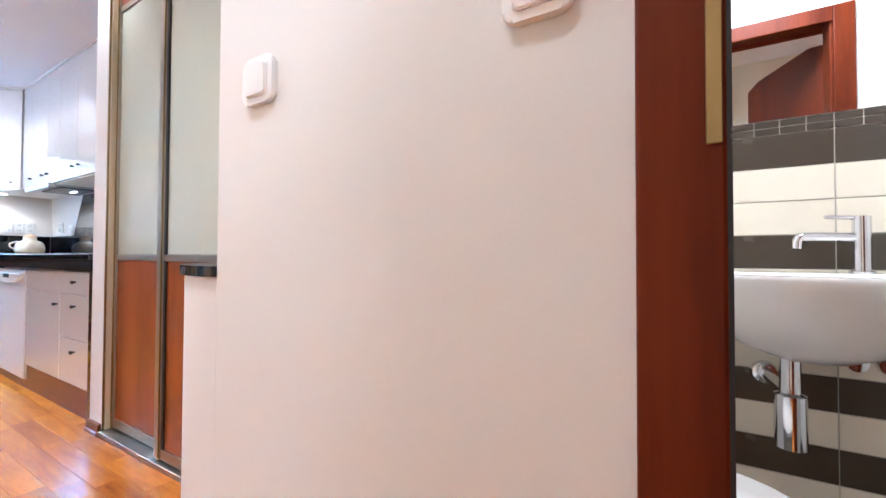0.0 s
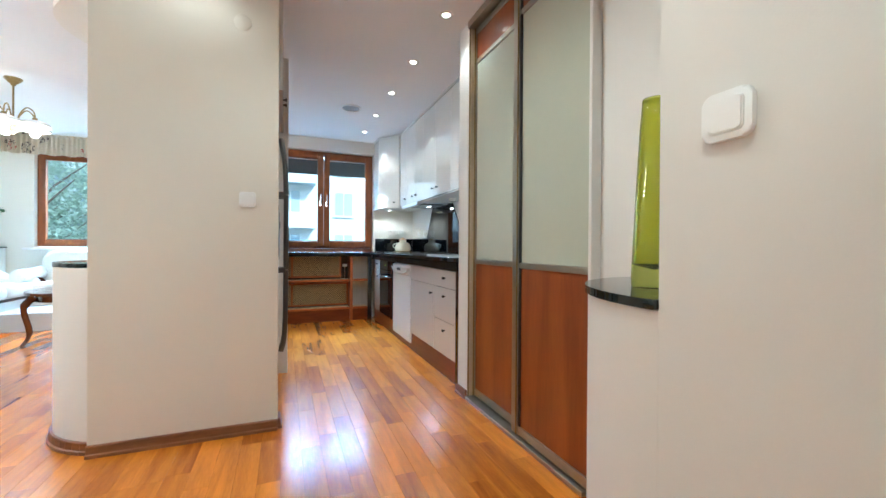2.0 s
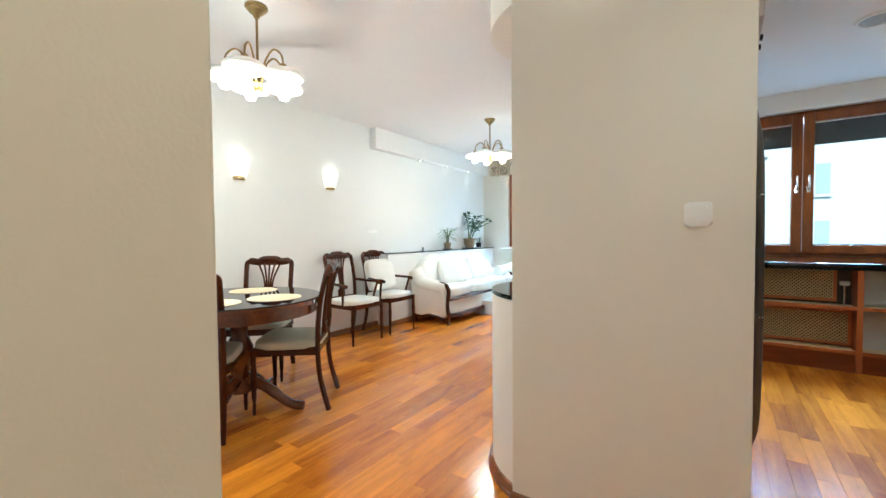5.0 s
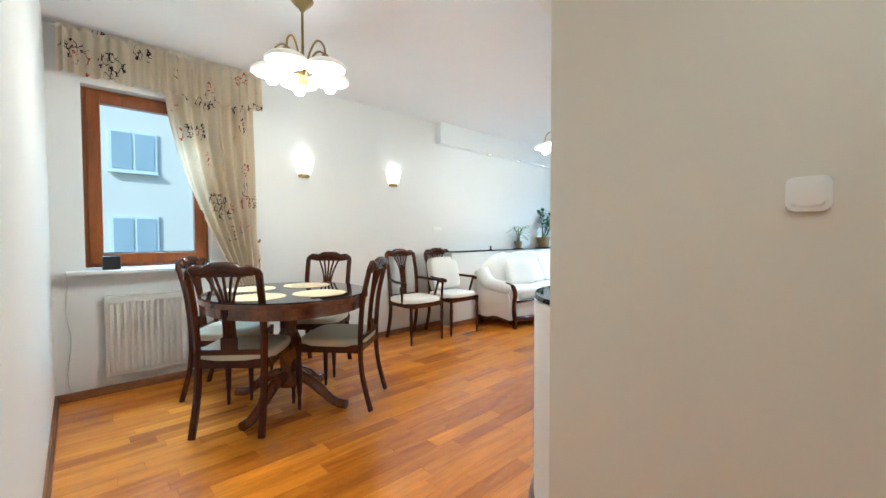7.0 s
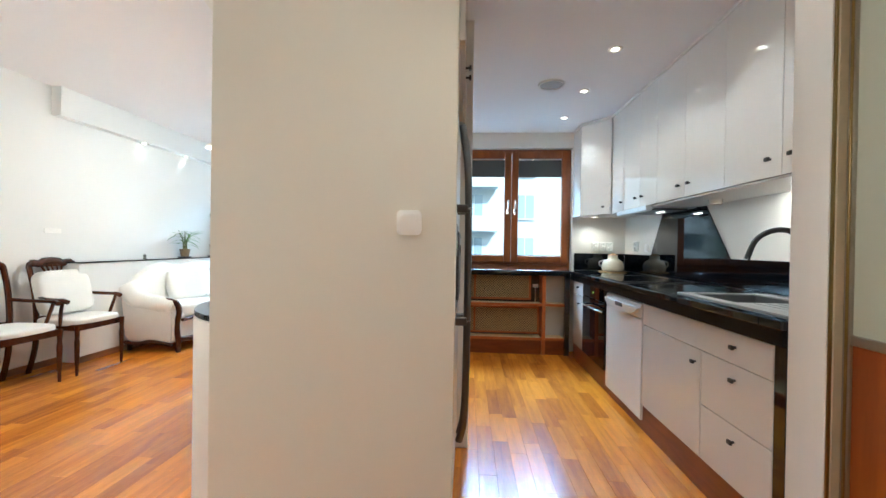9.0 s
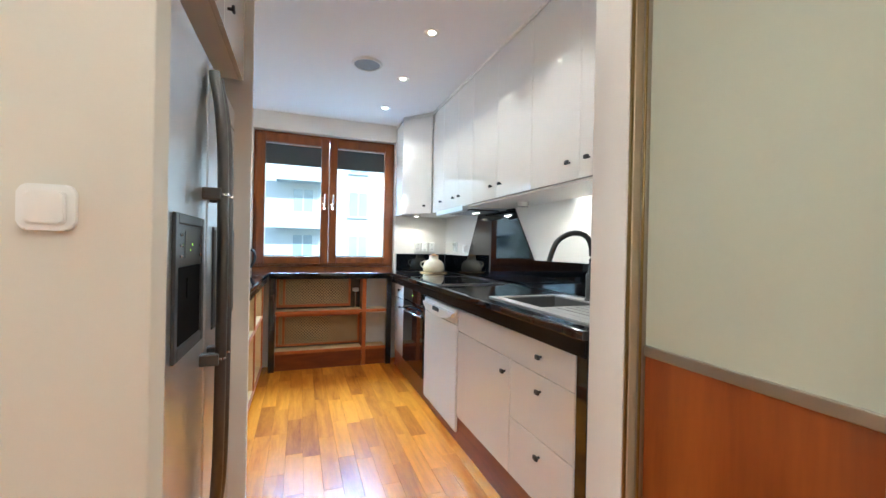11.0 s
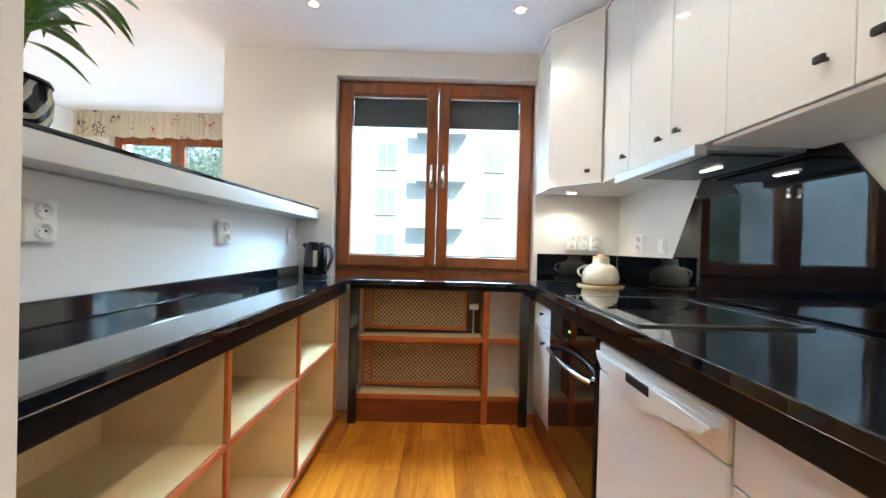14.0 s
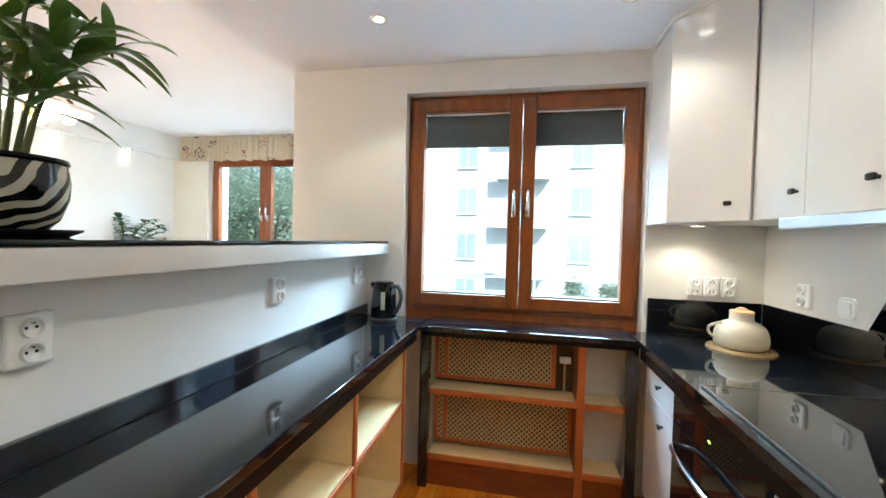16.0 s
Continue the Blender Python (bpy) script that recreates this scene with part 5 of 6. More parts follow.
for k, (dx, dy) in enumerate(((0.26, 0.10), (-0.20, 0.22), (0.16, -0.25), (-0.26, -0.16))):
    pm = thing("placemat", "round straw placemat on the dining table", "placemat", (-2.22 + dx, 2.89 + dy, 0.7588), 0, "placemats")
    part("mat", lathe([(0, 0.004), (0.15, 0.004), (0.165, 0.002), (0.165, 0)], 36), STRAW, pm)

rad = thing("radiator", "white ribbed panel radiator under the dining window", "radiator", (XW + 0.02, 1.985, 0.13), 0)
part("panel", box(0.02, 0.045, 0, 0.62, 0, 0.56, 0.005), RADW, rad)
for k in range(15):
    part("rib", box(0.045, 0.062, 0.02 + k * 0.039, 0.046 + k * 0.039, 0.03, 0.53, 0.007), RADW, rad)
part("top_grille", box(-0.005, 0.05, 0, 0.62, 0.562, 0.575, 0.003), RADW, rad)
part("bracket", box(-0.019, 0.02, 0.1, 0.13, 0.1, 0.45), RADW, rad)
sb = thing("sill_box", "small black box on the window sill", "box", (XW + 0.035, 2.03, 0.893))
part("body", box(-0.03, 0.03, -0.05, 0.05, 0, 0.095, 0.004), DKPL, sb)
tele = thing("wall_cable", "thin white cable hanging by the corner", "cable")
part("cable", tube(smooth_line([(XW + 0.006, 1.80, 0.86), (XW + 0.01, 1.79, 0.6), (XW + 0.012, 1.81, 0.42), (XW + 0.01, 1.79, 0.2), (XW + 0.02, 1.80, 0.07)], 8), 0.004, 6), CERAM, tele)


def drape(fn, nu, nv):
    bm = bmesh.new()
    g = [[bm.verts.new(fn(i / nu, j / nv)) for j in range(nv + 1)] for i in range(nu + 1)]
    for i in range(nu):
        for j in range(nv):
            bm.faces.new((g[i][j], g[i + 1][j], g[i + 1][j + 1], g[i][j + 1])).smooth = True
    bmesh.ops.solidify(bm, geom=bm.faces[:], thickness=0.002)
    return bm


def valance(place, turn, length, drop, label):
    v = thing("curtain_valance", label, "valance", place, turn)

    def fn(u, w):
        x = u * length
        fold = 0.021 * math.sin(x * 104 + 1.6 * math.sin(x * 9) + 0.9 * math.sin(x * 23)) * (0.55 + 0.45 * w)
        return Vector((x, -0.045 + fold - 0.012 * w, -drop * w + 0.008 * math.sin(x * 31) * w))
    part("cloth", drape(fn, int(length * 210), 8), CLOTH, v)
    part("frill", drape(lambda u, w: Vector((u * length, -0.05 + 0.012 * math.sin(u * length * 80), 0.022 - 0.03 * w)), int(length * 150), 2), CLOTH, v)
    part("pole", tube([(-0.02, -0.03, -0.005), (length + 0.02, -0.03, -0.005)], 0.011, 10), MATTW, v)


valance((XW + 0.06, YS + 0.06, 2.50), 90, 1.27, 0.30, "gathered cream valance with calligraphy print over the dining window")
valance((-3.05, YN - 0.07, 2.50), 0, 1.95, 0.27, "gathered cream valance with calligraphy print over the living-room window")
ct = thing("curtain", "cream curtain with calligraphy print, drawn aside and tied back", "curtain", (XW + 0.075, 0, 0))


def curtain_fn(u, w):
    z = 2.22 - w * 1.95
    tie = math.exp(-((w - 0.77) / 0.20) ** 2)
    left = 2.36 + 0.50 * min(1, w / 0.77) ** 1.6 if w < 0.77 else 2.86 - 0.22 * (w - 0.77) / 0.23
    right = 2.98 + 0.02 * w
    y = left + (right - left) * u
    return Vector((0.012 + 0.040 * math.sin(u * 38 + 3 * w) * (1 - 0.55 * tie) + 0.02 * tie, y, z))


part("cloth", drape(curtain_fn, 90, 40), CLOTH, ct)
part("tieback", tube(smooth_line([(0.01, 2.80, 0.74), (0.07, 2.92, 0.70), (0.03, 3.02, 0.78), (-0.06, 3.03, 1.06)], 6), 0.012, 8), CLOTH, ct)
hk = thing("tieback_hook", "small metal tieback hook on the wall", "hook", (XW, 3.035, 1.08))
part("hook", tube([(0, 0, 0), (0.05, 0, 0), (0.06, 0, 0.02)], 0.008, 8), BRASS, hk)


def chandelier(place, drop, turn):
    c = thing("chandelier", "brass chandelier with five opal glass shades, lit", "chandelier", (*place, LRZ), turn, "chandeliers")
    part("canopy", lathe([(0, 0), (0.064, 0.0), (0.066, -0.010), (0.056, -0.013), (0.055, -0.024), (0.044, -0.027), (0.041, -0.040), (0.022, -0.052), (0.018, -0.066), (0.010, -0.072), (0, -0.072)], 28), BRASS, c)
    part("rod", tube([(0, 0, -0.06), (0, 0, -drop + 0.05)], 0.0075, 10), BRASS, c)
    part("hub", lathe([(0, 0.055), (0.014, 0.05), (0.02, 0.02), (0.034, -0.005), (0.026, -0.045), (0.012, -0.06), (0, -0.07)], 24, (0, 0, -drop)), BRASS, c)
    for k in range(5):
        a = 2 * math.pi * k / 5
        ux, uy = math.cos(a), math.sin(a)
        arm = part("arm", tube(smooth_line([(0.02 * ux, 0.02 * uy, -drop), (0.05 * ux, 0.05 * uy, -drop + 0.12), (0.11 * ux, 0.11 * uy, -drop + 0.19), (0.165 * ux, 0.165 * uy, -drop + 0.155), (0.178 * ux, 0.178 * uy, -drop + 0.10)], 6), 0.006, 8), BRASS, c)
        at = (0.178 * ux, 0.178 * uy, -drop + 0.07)
        part("cap", lathe([(0, 0.03), (0.018, 0.025), (0.024, 0.0), (0, 0.0)], 16, at), BRASS, arm)
        part("shade", lathe([(0.02, 0.004), (0.06, -0.006), (0.10, -0.024), (0.118, -0.044), (0.112, -0.056), (0.095, -0.046), (0.055, -0.026), (0.018, -0.012)], 28, at), SHADEG, arm, "opal glass shade")
        b = part("bulb", lathe([(0, -0.125), (0.024, -0.117), (0.038, -0.09), (0.034, -0.065), (0.02, -0.035), (0, -0.02)], 18, at), BULB, arm, "lit bulb")
    x, y = place
    lamp("POINT", (x, y, LRZ - drop - 0.12), (x, y, 0), CHAND_W, WARM, 0.16)


chandelier((-1.89, 2.87), 0.46, 20)
chandelier((-1.85, 5.75), 0.46, 60)
for y in (3.465, 4.51):
    s = thing("wall_sconce", "tapered opal glass wall lamp with a brass foot, lit", "wall lamp", (XW, y, 1.69), 0, "wall sconces")
    shell = [(0.058 + 0.040 * t ** 0.7, 0.03 + 0.145 * t) for t in (0, 0.15, 0.35, 0.6, 0.8, 1.0)]
    bm = bmesh.new()
    rings = [[bm.verts.new((0.95 * r * math.sin(a), -r * math.cos(a), z)) for a in (math.pi * k / 14 for k in range(15))] for r, z in shell]
    for p, q in zip(rings, rings[1:]):
        for k in range(14):
            bm.faces.new((p[k], p[k + 1], q[k + 1], q[k])).smooth = True
    bmesh.ops.solidify(bm, geom=bm.faces[:], thickness=0.004)
    part("shade", bm, SCONG, s, "lit opal glass")
    bm = bmesh.new()
    low = [(0.055 * math.sin(a), -0.055 * math.cos(a)) for a in (math.pi * k / 12 for k in range(13))]
    part("foot", prism(low, 0.0, 0.03, 0.004), BRASS, s)
    lamp("POINT", (XW + 0.07, y, 1.91), (XW, y, 0), SCONCE_W, WARM, 0.05)
for y in (6.15, 6.82, 7.5):
    spot(-3.212, y, 2.275, "soffit downlights")
    lamp("SPOT", (-3.212, y, 2.255), (-3.10, y, 0), 0.9, WARM, 0.02, None, 100)
wsock = thing("wall_plate", "white horizontal double wall plate above the armchairs", "socket", (XW, 5.185, 1.225), 90)
part("plate", box(-0.075, 0.075, -0.01, 0, -0.022, 0.022, 0.005), PLAST, wsock)

# sofa: faces +x
sf = thing("sofa", "cream upholstered three-seat sofa with carved walnut trim", "sofa", (-2.95, 6.68, 0), 0)
SLEN = 1.02
part("base", box(-0.06, 0.50, -SLEN + 0.10, SLEN - 0.10, 0.12, 0.33, 0.02), FABRIC, sf)
part("base_trim", tube(smooth_line([(0.51, -SLEN + 0.08, 0.12), (0.52, -0.5, 0.085), (0.52, 0, 0.11), (0.52, 0.5, 0.085), (0.51, SLEN - 0.08, 0.12)], 8), 0.03, 8, None, 1.1), DARKW, sf, "carved walnut front trim")
part("front_rail", tube([(0.515, -SLEN + 0.1, 0.325), (0.515, SLEN - 0.1, 0.325)], 0.018, 8), DARKW, sf)
for k in range(3):
    part("seat_cushion", cushion(0.58, 0.60, 0.17, 5, 8, None, (0.22, (k - 1) * 0.60, 0.405)), FABRIC, sf)
back = bmesh.new()
pts = [(-SLEN + 0.02 + (2 * SLEN - 0.04) * k / 30) for k in range(31)]
rows = []
for y in pts:
    u = y / SLEN
    h = 0.915 - 0.27 * abs(u) ** 5 - 0.03 * abs(math.sin(u * 4.7)) ** 6
    sec = [(-0.04, 0.12), (-0.09, 0.55), (-0.10, h - 0.04), (-0.05, h), (0.02, h - 0.02), (0.07, h - 0.14), (0.05, 0.55), (0.03, 0.30)]
    rows.append([back.verts.new((x, y, z)) for x, z in sec])
for a, b in zip(rows, rows[1:]):
    for j in range(7):
        back.faces.new((a[j], a[j + 1], b[j + 1], b[j])).smooth = True
back.faces.new(rows[0]), back.faces.new(rows[-1])
part("backrest", back, FABRIC, sf)
for s in (-1, 1):
    y0 = s * SLEN
    arm = bmesh.new()
    prof_ = [(-0.02, 0.10), (0.48, 0.10), (0.49, 0.34), (0.46, 0.44), (0.36, 0.475), (0.15, 0.485), (-0.04, 0.60)]
    a = [arm.verts.new((x, y0, z)) for x, z in prof_]
    b = [arm.verts.new((x, y0 - s * 0.19, z)) for x, z in prof_]
    arm.faces.new(a), arm.faces.new(b[::-1])
    for j in range(len(prof_)):
        arm.faces.new((a[j], a[(j + 1) % 7], b[(j + 1) % 7], b[j]))
    bmesh.ops.bevel(arm, geom=arm.edges[:], offset=0.02, segments=2, affect="EDGES")
    am = part("arm", arm, FABRIC, sf)
    part("arm_roll", tube(smooth_line([(-0.06, y0 - s * 0.08, 0.68), (0.06, y0 - s * 0.08, 0.52), (0.32, y0 - s * 0.07, 0.478), (0.47, y0 - s * 0.06, 0.455)], 6), [0.10] * 8 + [0.09] * 6 + [0.08] * 3 + [0.06] * 2, 16), FABRIC, am)
    part("arm_trim", tube(smooth_line([(0.36, y0 - s * 0.06, 0.545), (0.47, y0 - s * 0.055, 0.515), (0.515, y0 - s * 0.05, 0.42), (0.49, y0 - s * 0.05, 0.27), (0.515, y0 - s * 0.05, 0.10)], 6), [0.018] * 6 + [0.028] * 19, 10), DARKW, am, "curved walnut arm front")
    part("side_trim", tube(smooth_line([(-0.03, y0, 0.10), (0.1, y0, 0.085), (0.25, y0, 0.115), (0.48, y0, 0.08)], 6), 0.018, 8), DARKW, am)
    part("foot", lathe([(0, 0), (0.022, 0), (0.028, 0.03), (0.02, 0.06), (0.03, 0.10), (0, 0.1)], 16, (0.51, y0 - s * 0.05, 0)), DARKW, sf)
    part("foot", lathe([(0, 0), (0.02, 0), (0.026, 0.10), (0, 0.1)], 12, (-0.03, y0 - s * 0.06, 0)), DARKW, sf)
for y, t in ((6.25, -18), (6.62, 14), (6.98, -10)):
    c = thing("cushion", "cream square cushion leaning on the sofa back", "cushion", (-2.72, y, 0.485), t, "sofa cushions")
    part("pad", moved(cushion(0.12, 0.42, 0.36, 5.5, 9, None, (0, 0, 0.17)), pose(0, 0, 0, 0, -24, 0)), FABRIC, c)
ac = thing("armchair", "cream upholstered armchair by the living-room window", "armchair", (-2.25, 7.72, 0), 0)
part("base", box(-0.36, 0.36, -0.38, 0.30, 0.10, 0.36, 0.03), FABRIC, ac)
part("seat_cushion", cushion(0.52, 0.58, 0.16, 5, 8, None, (0, -0.06, 0.41)), FABRIC, ac)
part("backrest", cushion(0.66, 0.2, 0.60, 4, 8, None, (0, 0.22, 0.60)), FABRIC, ac)
for s in (-1, 1):
    part("arm", tube(smooth_line([(s * 0.33, 0.2, 0.60), (s * 0.34, 0.0, 0.575), (s * 0.34, -0.34, 0.57)], 6), 0.085, 14), FABRIC, ac)
    part("foot", lathe([(0, 0), (0.02, 0), (0.026, 0.10), (0, 0.1)], 12, (s * 0.3, -0.33, 0)), DARKW, ac)

cf = thing("coffee_table", "oval walnut coffee table with curved legs", "coffee table", (-1.50, 6.12, 0), 0)
part("tabletop", prism([(0.37 * math.cos(2 * math.pi * k / 40), 0.55 * math.sin(2 * math.pi * k / 40)) for k in range(40)], 0.485, 0.515, 0.01), TABLEW, cf)
part("apron", prism([(0.30 * math.cos(2 * math.pi * k / 40), 0.47 * math.sin(2 * math.pi * k / 40)) for k in range(40)], 0.42, 0.484), TABLEW, cf)
for sx in (-1, 1):
    for sy in (-1, 1):
        part("leg", tube(smooth_line([(sx * 0.22, sy * 0.33, 0.46), (sx * 0.27, sy * 0.38, 0.36), (sx * 0.24, sy * 0.35, 0.12), (sx * 0.28, sy * 0.39, 0.0)], 5), [0.034] * 5 + [0.024] * 6 + [0.017] * 5, 10), TABLEW, cf)


def pot_plant(place, r, h, label, pot_material, tray=True):
    p = thing("pot_plant", label, "pot plant", place)
    if tray:
        part("saucer", lathe([(0, 0), (r * 1.15, 0), (r * 1.35, 0.012), (r * 1.2, 0.014), (0, 0.008)], 28), DKPL, p)
    part("pot", lathe([(0, 0.012), (r * 0.72, 0.012), (r * 0.85, h * 0.4), (r, h * 0.9), (r * 1.08, h), (r * 0.95, h), (r * 0.9, h * 0.85), (0, h * 0.82)], 32), pot_material, p)
    part("soil", lathe([(0, h * 0.86), (r * 0.9, h * 0.84)], 20), SOIL, p)
    return p


p1 = pot_plant((-3.15, 6.74, 0.94), 0.06, 0.11, "small spiky plant in a patterned pot on the wall ledge", POT)
leafy(p1, 0.09, 7, 4, 0.10, 0.26, 0.012, 0.20, LEAF, 11, (0.02, -0.02))
p2 = pot_plant((-3.15, 7.42, 0.94), 0.105, 0.17, "bushy dark green plant in a brown glazed pot on ledge", POT)
leafy(p2, 0.14, 7, 15, 0.28, 0.44, 0.026, 0.10, LEAF2, 23, (0.08, 0.12))
p3 = pot_plant((-3.14, 7.72, 0.94), 0.05, 0.09, "small plant in a black pot on the wall ledge", DKPL, False)
leafy(p3, 0.07, 3, 4, 0.10, 0.12, 0.016, 0.07, LEAF2, 31)
hk2 = thing("figurine", "small dark metal ornament on the wall ledge", "ornament", (-3.15, 6.1, 0.94))
part("body", lathe([(0, 0), (0.018, 0), (0.012, 0.02), (0.016, 0.04), (0, 0.06)], 12), DSTEEL, hk2)

# ---- outside ----
ground = structure("ground", box(-120, 120, -60, 160, -4.3, -4.0), mat("lawn and asphalt", (0.10, 0.11, 0.07), 0.9, 0, 0.4, 0.4, 0.3, 20), "grey-green ground three metres below", False)
FACW = mat("white render", (0.47, 0.53, 0.57), 0.8, 0, 0.06, 0.6, 0.3, 30)
FACB = mat("pale grey render", (0.50, 0.50, 0.47), 0.8, 0, 0.08, 0.8, 0.3, 30)
ROOFM = mat("roof tin", (0.22, 0.22, 0.23), 0.6, 0, 0.2, 2.0)
FWIN = mat("blue window glass", (0.26, 0.33, 0.38), 0.08, 0, 0.3, 0.5)
BARK = mat("bark", (0.08, 0.06, 0.045), 0.9, 0, 0.4, 8.0, 0.8, 30)
FOL = mat("tree foliage", (0.32, 0.40, 0.33), 0.6, 0, 0.3, 1.2, 0.0, 14)
fol = FOL.node_tree
sheen = fol.nodes.new("ShaderNodeBsdfTranslucent")
sheen.inputs[0].default_value = (0.44, 0.52, 0.40, 1)
half_ = fol.nodes.new("ShaderNodeMixShader")
half_.inputs[0].default_value = 0.5
fol.links.new(fol.nodes["Principled BSDF"].outputs[0], half_.inputs[1]), fol.links.new(sheen.outputs[0], half_.inputs[2])
fol.links.new(half_.outputs[0], fol.nodes["Material Output"].inputs[0])


def building(place, turn, w, h, wall, label, cols, rows, ww, wh, balconies):
    """cols and rows: where the windows stand; balconies: the columns that have one."""
    b = thing("apartment_building", label, "building", place, turn)
    part("wall", box(-w / 2, w / 2, 0, 10, 0, h), wall, b, "", False)
    part("roof", box(-w / 2 - 0.4, w / 2 + 0.4, -0.4, 10.4, h, h + 0.5, 0.05), ROOFM, b, "", False)
    for i, x in enumerate(cols):
        for z in rows:
            wd = part("window", box(x - ww / 2 - 0.08, x + ww / 2 + 0.08, -0.06, 0.0, z - 0.08, z + wh + 0.08), FACW, b, "white window frame", False)
            part("pane", box(x - ww / 2, x - 0.04, -0.08, -0.061, z, z + wh), FWIN, wd, "", False)
            part("pane", box(x + 0.04, x + ww / 2, -0.08, -0.061, z, z + wh), FWIN, wd, "", False)
            part("sill", box(x - ww / 2 - 0.1, x + ww / 2 + 0.1, -0.16, -0.061, z - 0.14, z - 0.082), FACW, wd, "", False)
            if i in balconies:
                bl = part("balcony", box(x - 1.6, x + 1.6, -1.4, -0.17, z - 1.0, z - 0.82), FACW, b, "", False)
                part("parapet", box(x - 1.6, x + 1.6, -1.4, -1.32, z - 0.82, z + 0.05), FACW, bl, "", False)
    return b


building((2.5, 30, -4.0), 0, 36, 16.5, FACW, "sunlit white apartment building with balconies across the yard", [-16 + 3.6 * k for k in range(10)], [1.2 + 3.0 * k for k in range(5)], 1.2, 1.6, (1, 4, 8))
building((-14.5, 1.5, -4.0), 90, 20, 14, FACB, "pale grey rendered building across the court", [-7.0, -4.1, -1.2, 1.67, 4.6, 7.5], [2.04, 4.64, 7.15], 1.0, 1.05, ())
rl = thing("terrace_railing", "grey metal terrace railing outside the kitchen window", "railing", (1.0, 9.6, 0))
for z in (0.62, 0.86):
    part("rail", tube([(-5, 0, z), (6, 0, z)], 0.022, 8), STEEL, rl)
for k in range(7):
    part("post", tube([(-4.6 + k * 1.6, 0, 0.2), (-4.6 + k * 1.6, 0, 0.86)], 0.018, 8), STEEL, rl)
structure("terrace", box(-4.2, 8, 6.6, 9.8, -0.1, 0.2), mat("terrace slab", (0.55, 0.56, 0.58), 0.7, 0, 0.1, 1.5), "pale concrete terrace outside the kitchen", False)


def tree(place, height, crown, seed, label):
    rnd = random.Random(seed)
    t = thing("tree", label, "tree", place)
    part("trunk", tube([(0, 0, 0), (0.05, 0.02, height * 0.3), (-0.04, 0.05, height * 0.62)], [0.16, 0.12, 0.06], 9), BARK, t)
    bm = bmesh.new()
    for k in range(9):
        a = rnd.uniform(0, 6.28)
        z = height * rnd.uniform(0.3, 0.6)
        tube([(0, 0, z), (crown * 0.5 * math.cos(a), crown * 0.5 * math.sin(a), z + height * 0.2), (crown * 0.8 * math.cos(a), crown * 0.8 * math.sin(a), z + height * 0.28)], [0.05, 0.03, 0.012], 6, bm)
    part("limbs", bm, BARK, t)
    verts, faces = [], []
    clumps = [(Vector((rnd.gauss(0, crown * 0.42), rnd.gauss(0, crown * 0.42), height * 0.66 + rnd.gauss(0, height * 0.15))), crown * rnd.uniform(0.16, 0.34)) for _ in range(44)]
    for c, r in clumps:
        for _ in range(400):
            p = c + Vector((rnd.gauss(0, r * 0.6), rnd.gauss(0, r * 0.6), rnd.gauss(0, r * 0.5)))
            u = Vector((rnd.uniform(-1, 1), rnd.uniform(-1, 1), rnd.uniform(-0.6, 0.6))).normalized()
            w = u.cross(Vector((rnd.uniform(-1, 1), rnd.uniform(-1, 1), 1))).normalized()
            s = 0.062 * rnd.uniform(0.7, 1.4)
            k = len(verts)
            verts += [p - u * s, p + w * s * 0.45, p + u * s, p - w * s * 0.45]
            faces.append((k, k + 1, k + 2, k + 3))
    me = bpy.data.meshes.new("crown")
    me.from_pydata(verts, [], faces)
    me.materials.append(FOL)
    cr = new("crown", me)
    cr.parent = t


for k, (x, y, h, c) in enumerate(((-6.2, 14.0, 8.5, 2.3), (-8.0, 15.5, 9.5, 2.8), (-10.0, 14.2, 8.0, 2.5), (-7.2, 17.5, 9.5, 3.0), (-9.5, 18.0, 9.5, 3.0))):
    tree((x, y, -4.0), h, c, 40 + k, "broad green tree outside the living-room window")
for k, (x, y, h, c) in enumerate(((2.6, 15.0, 4.5, 0.8), (3.6, 15.6, 4.2, 0.9), (1.2, 15.4, 3.9, 0.7))):
    tree((x, y, -4.0), h, c, 60 + k, "small green tree beyond the terrace")

# ---- bathroom tiles ----
th, z0 = 0.1006, 0.056
rows_ = [(z0 + k * th, BATHT if k in (1, 3, 5, 7, 9, 10) else BATHB, th - 0.003, 0.397) for k in range(12)]
rows_ += [(z0 + 12 * th, BATHB, 0.0195, 0.057), (z0 + 12 * th + 0.0225, BATHB, 0.0195, 0.057)]
cache = {}
for z, m, h, wdt in rows_:
    key = (m.name, round(h, 4))
    if key not in cache:
        cache[key] = mesh_of("tile", box(-0.003, 0.0, 0.0, wdt, 0.0, h, 0.001, None, 1), m, False)
    y = 0.206 - (wdt + 0.003) * int(0.9 / (wdt + 0.003))
    while y + wdt < 1.10:
        t = new("tile", cache[key])
        t.parent = grout
        t.location = (2.3108, y, z + 0.0015)
        y += wdt + 0.003
structure("floor_bath", box(1.30, 2.315, -0.85, 1.10, -0.02, 0.001), BATHB, "brown tiled bathroom floor", False)

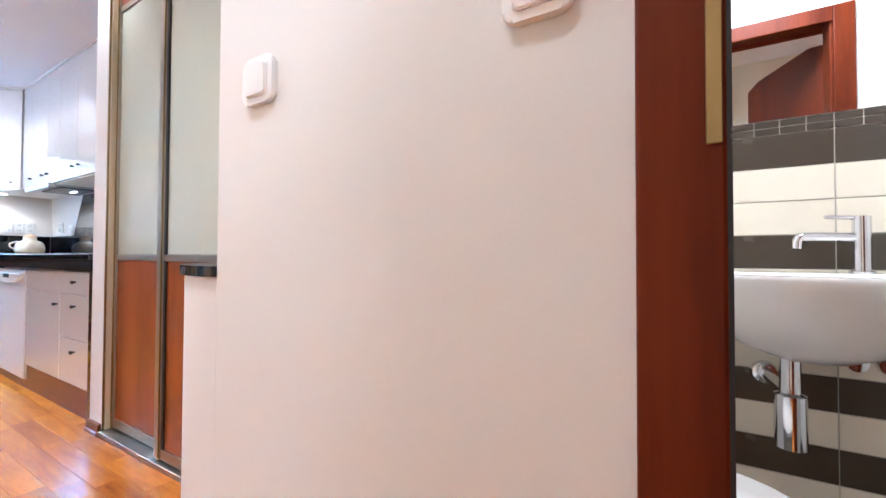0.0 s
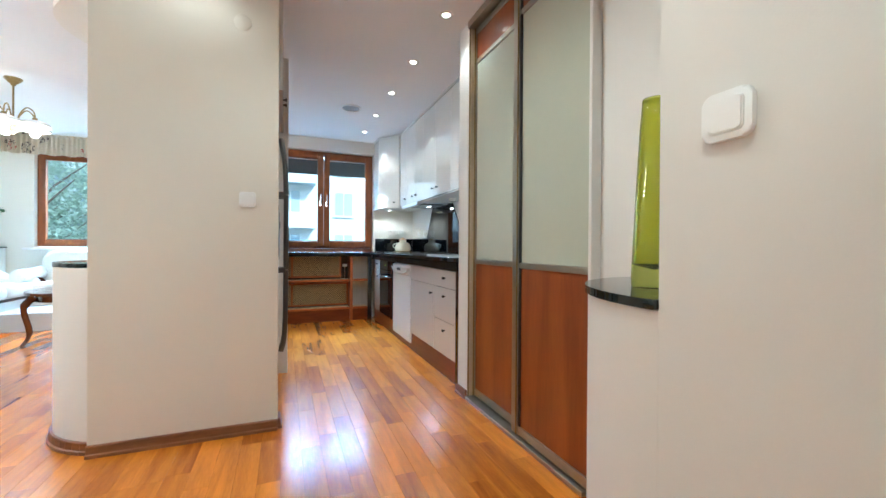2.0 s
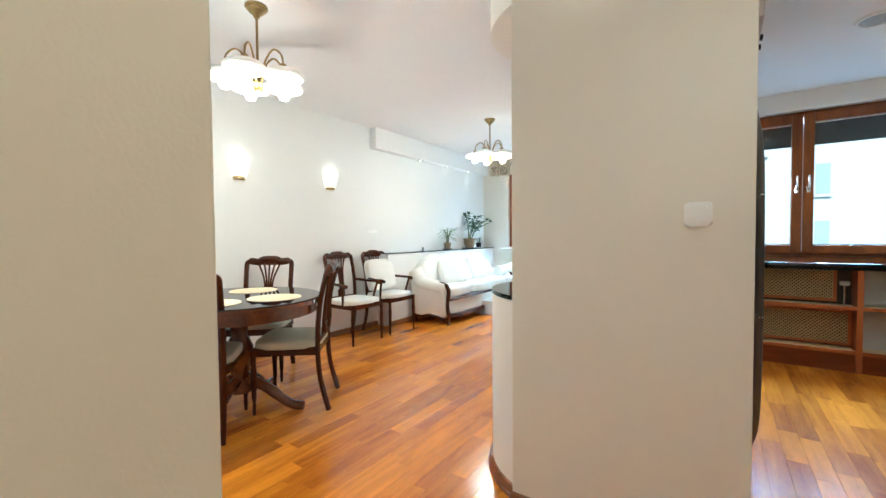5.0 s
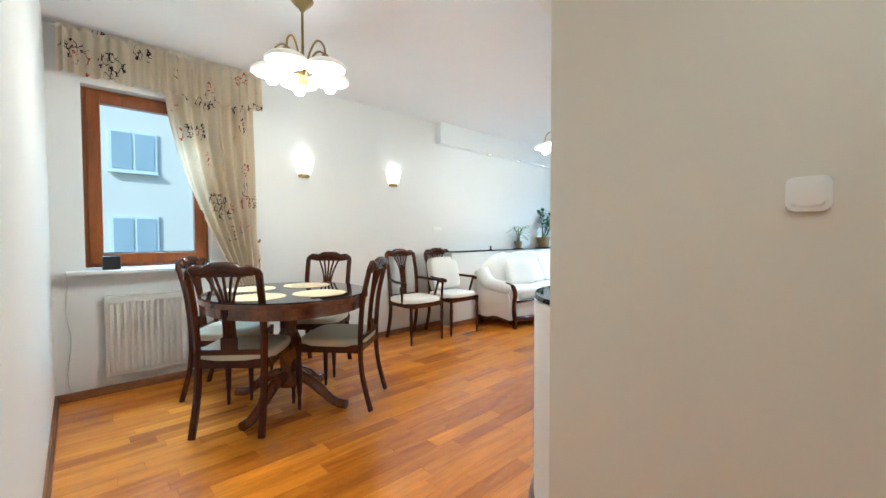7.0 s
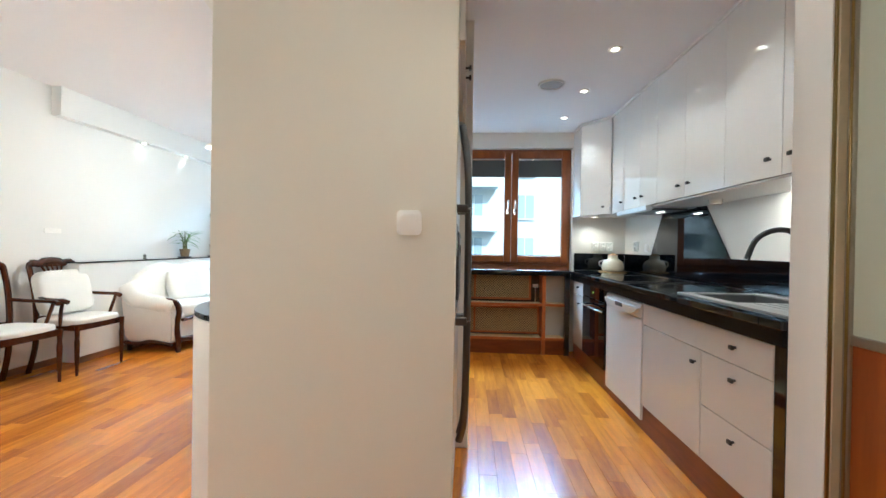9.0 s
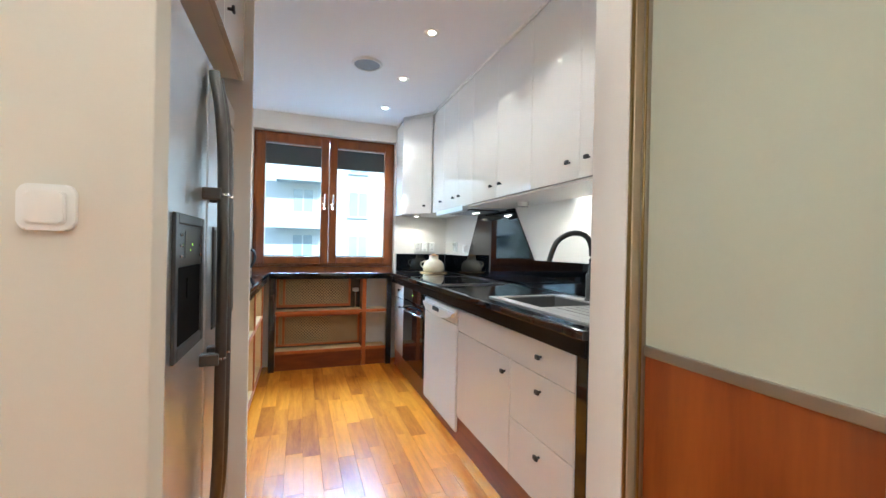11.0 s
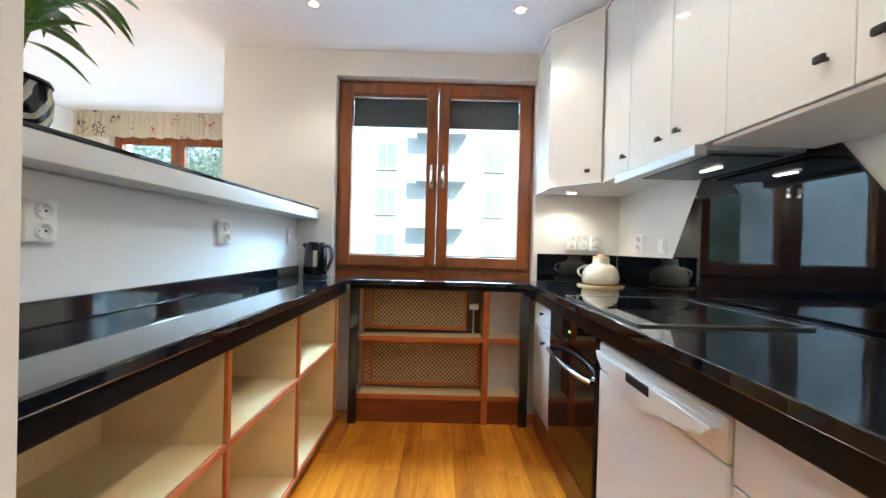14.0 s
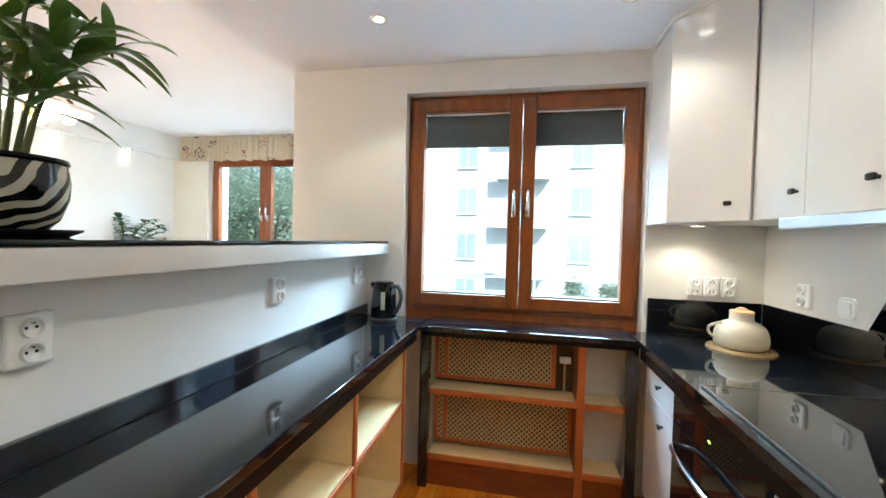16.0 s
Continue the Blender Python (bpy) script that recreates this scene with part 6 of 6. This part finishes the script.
# ---- parquet floor ----
slab = box(-3.6, 2.4, 1.56, 8.4, -0.06, -0.012)
box(-0.165, 1.30, -1.55, 1.5595, -0.06, -0.012, 0, slab)
floor = structure("floor", slab, REDW, "glossy reddish merbau plank parquet", False)
rnd = random.Random(5)
PW, GAP = 0.09, 0.0002
LENS = (0.38, 0.46, 0.54, 0.62)


def plank_mesh(ln):
    bm = bmesh.new()
    b = 0.0006
    x, y = PW / 2 - GAP, ln / 2 - GAP
    top_ = [bm.verts.new((sx * (x - b), sy * (y - b), 0)) for sx, sy in ((-1, -1), (1, -1), (1, 1), (-1, 1))]
    mid = [bm.verts.new((sx * x, sy * y, -b)) for sx, sy in ((-1, -1), (1, -1), (1, 1), (-1, 1))]
    low = [bm.verts.new((sx * x, sy * y, -0.012)) for sx, sy in ((-1, -1), (1, -1), (1, 1), (-1, 1))]
    bm.faces.new(top_)
    for r0, r1 in ((mid, top_), (low, mid)):
        for k in range(4):
            bm.faces.new((r0[k], r0[(k + 1) % 4], r1[(k + 1) % 4], r1[k]))
    return bm


plank = {ln: mesh_of("plank", plank_mesh(ln), FLOORW, False) for ln in LENS}
verts, faces = [], []
count = 0
col = 0
x = -3.26
while x < 2.28:
    y = (1.70 if x < -0.17 else -1.40) - rnd.choice((0.0, 0.03, 0.06, 0.09, 0.12))
    while y < 8.15:
        ln = rnd.choice(LENS)
        cx, cy = x + PW / 2, y + ln / 2
        inside = cx < 1.28 or cy > 1.10
        if inside:
            if 0.45 < cx < 1.70 and 1.3 < cy < 6.2 and count < 300:
                ob = new("plank", plank[ln])
                ob.parent = floor
                ob.location = (cx, cy, 0)
                count += 1
            else:
                k = len(verts)
                me = plank[ln]
                verts += [(v.co.x + cx, v.co.y + cy, v.co.z) for v in me.vertices]
                faces += [tuple(i + k for i in p.vertices) for p in me.polygons]
        y += ln
    x += PW
me = bpy.data.meshes.new("planks")
me.from_pydata(verts, [], faces)
me.materials.append(FLOORW)
rest = new("planks", me)
rest.parent = floor
tagged(rest, "reddish merbau planks", kind="stuff")
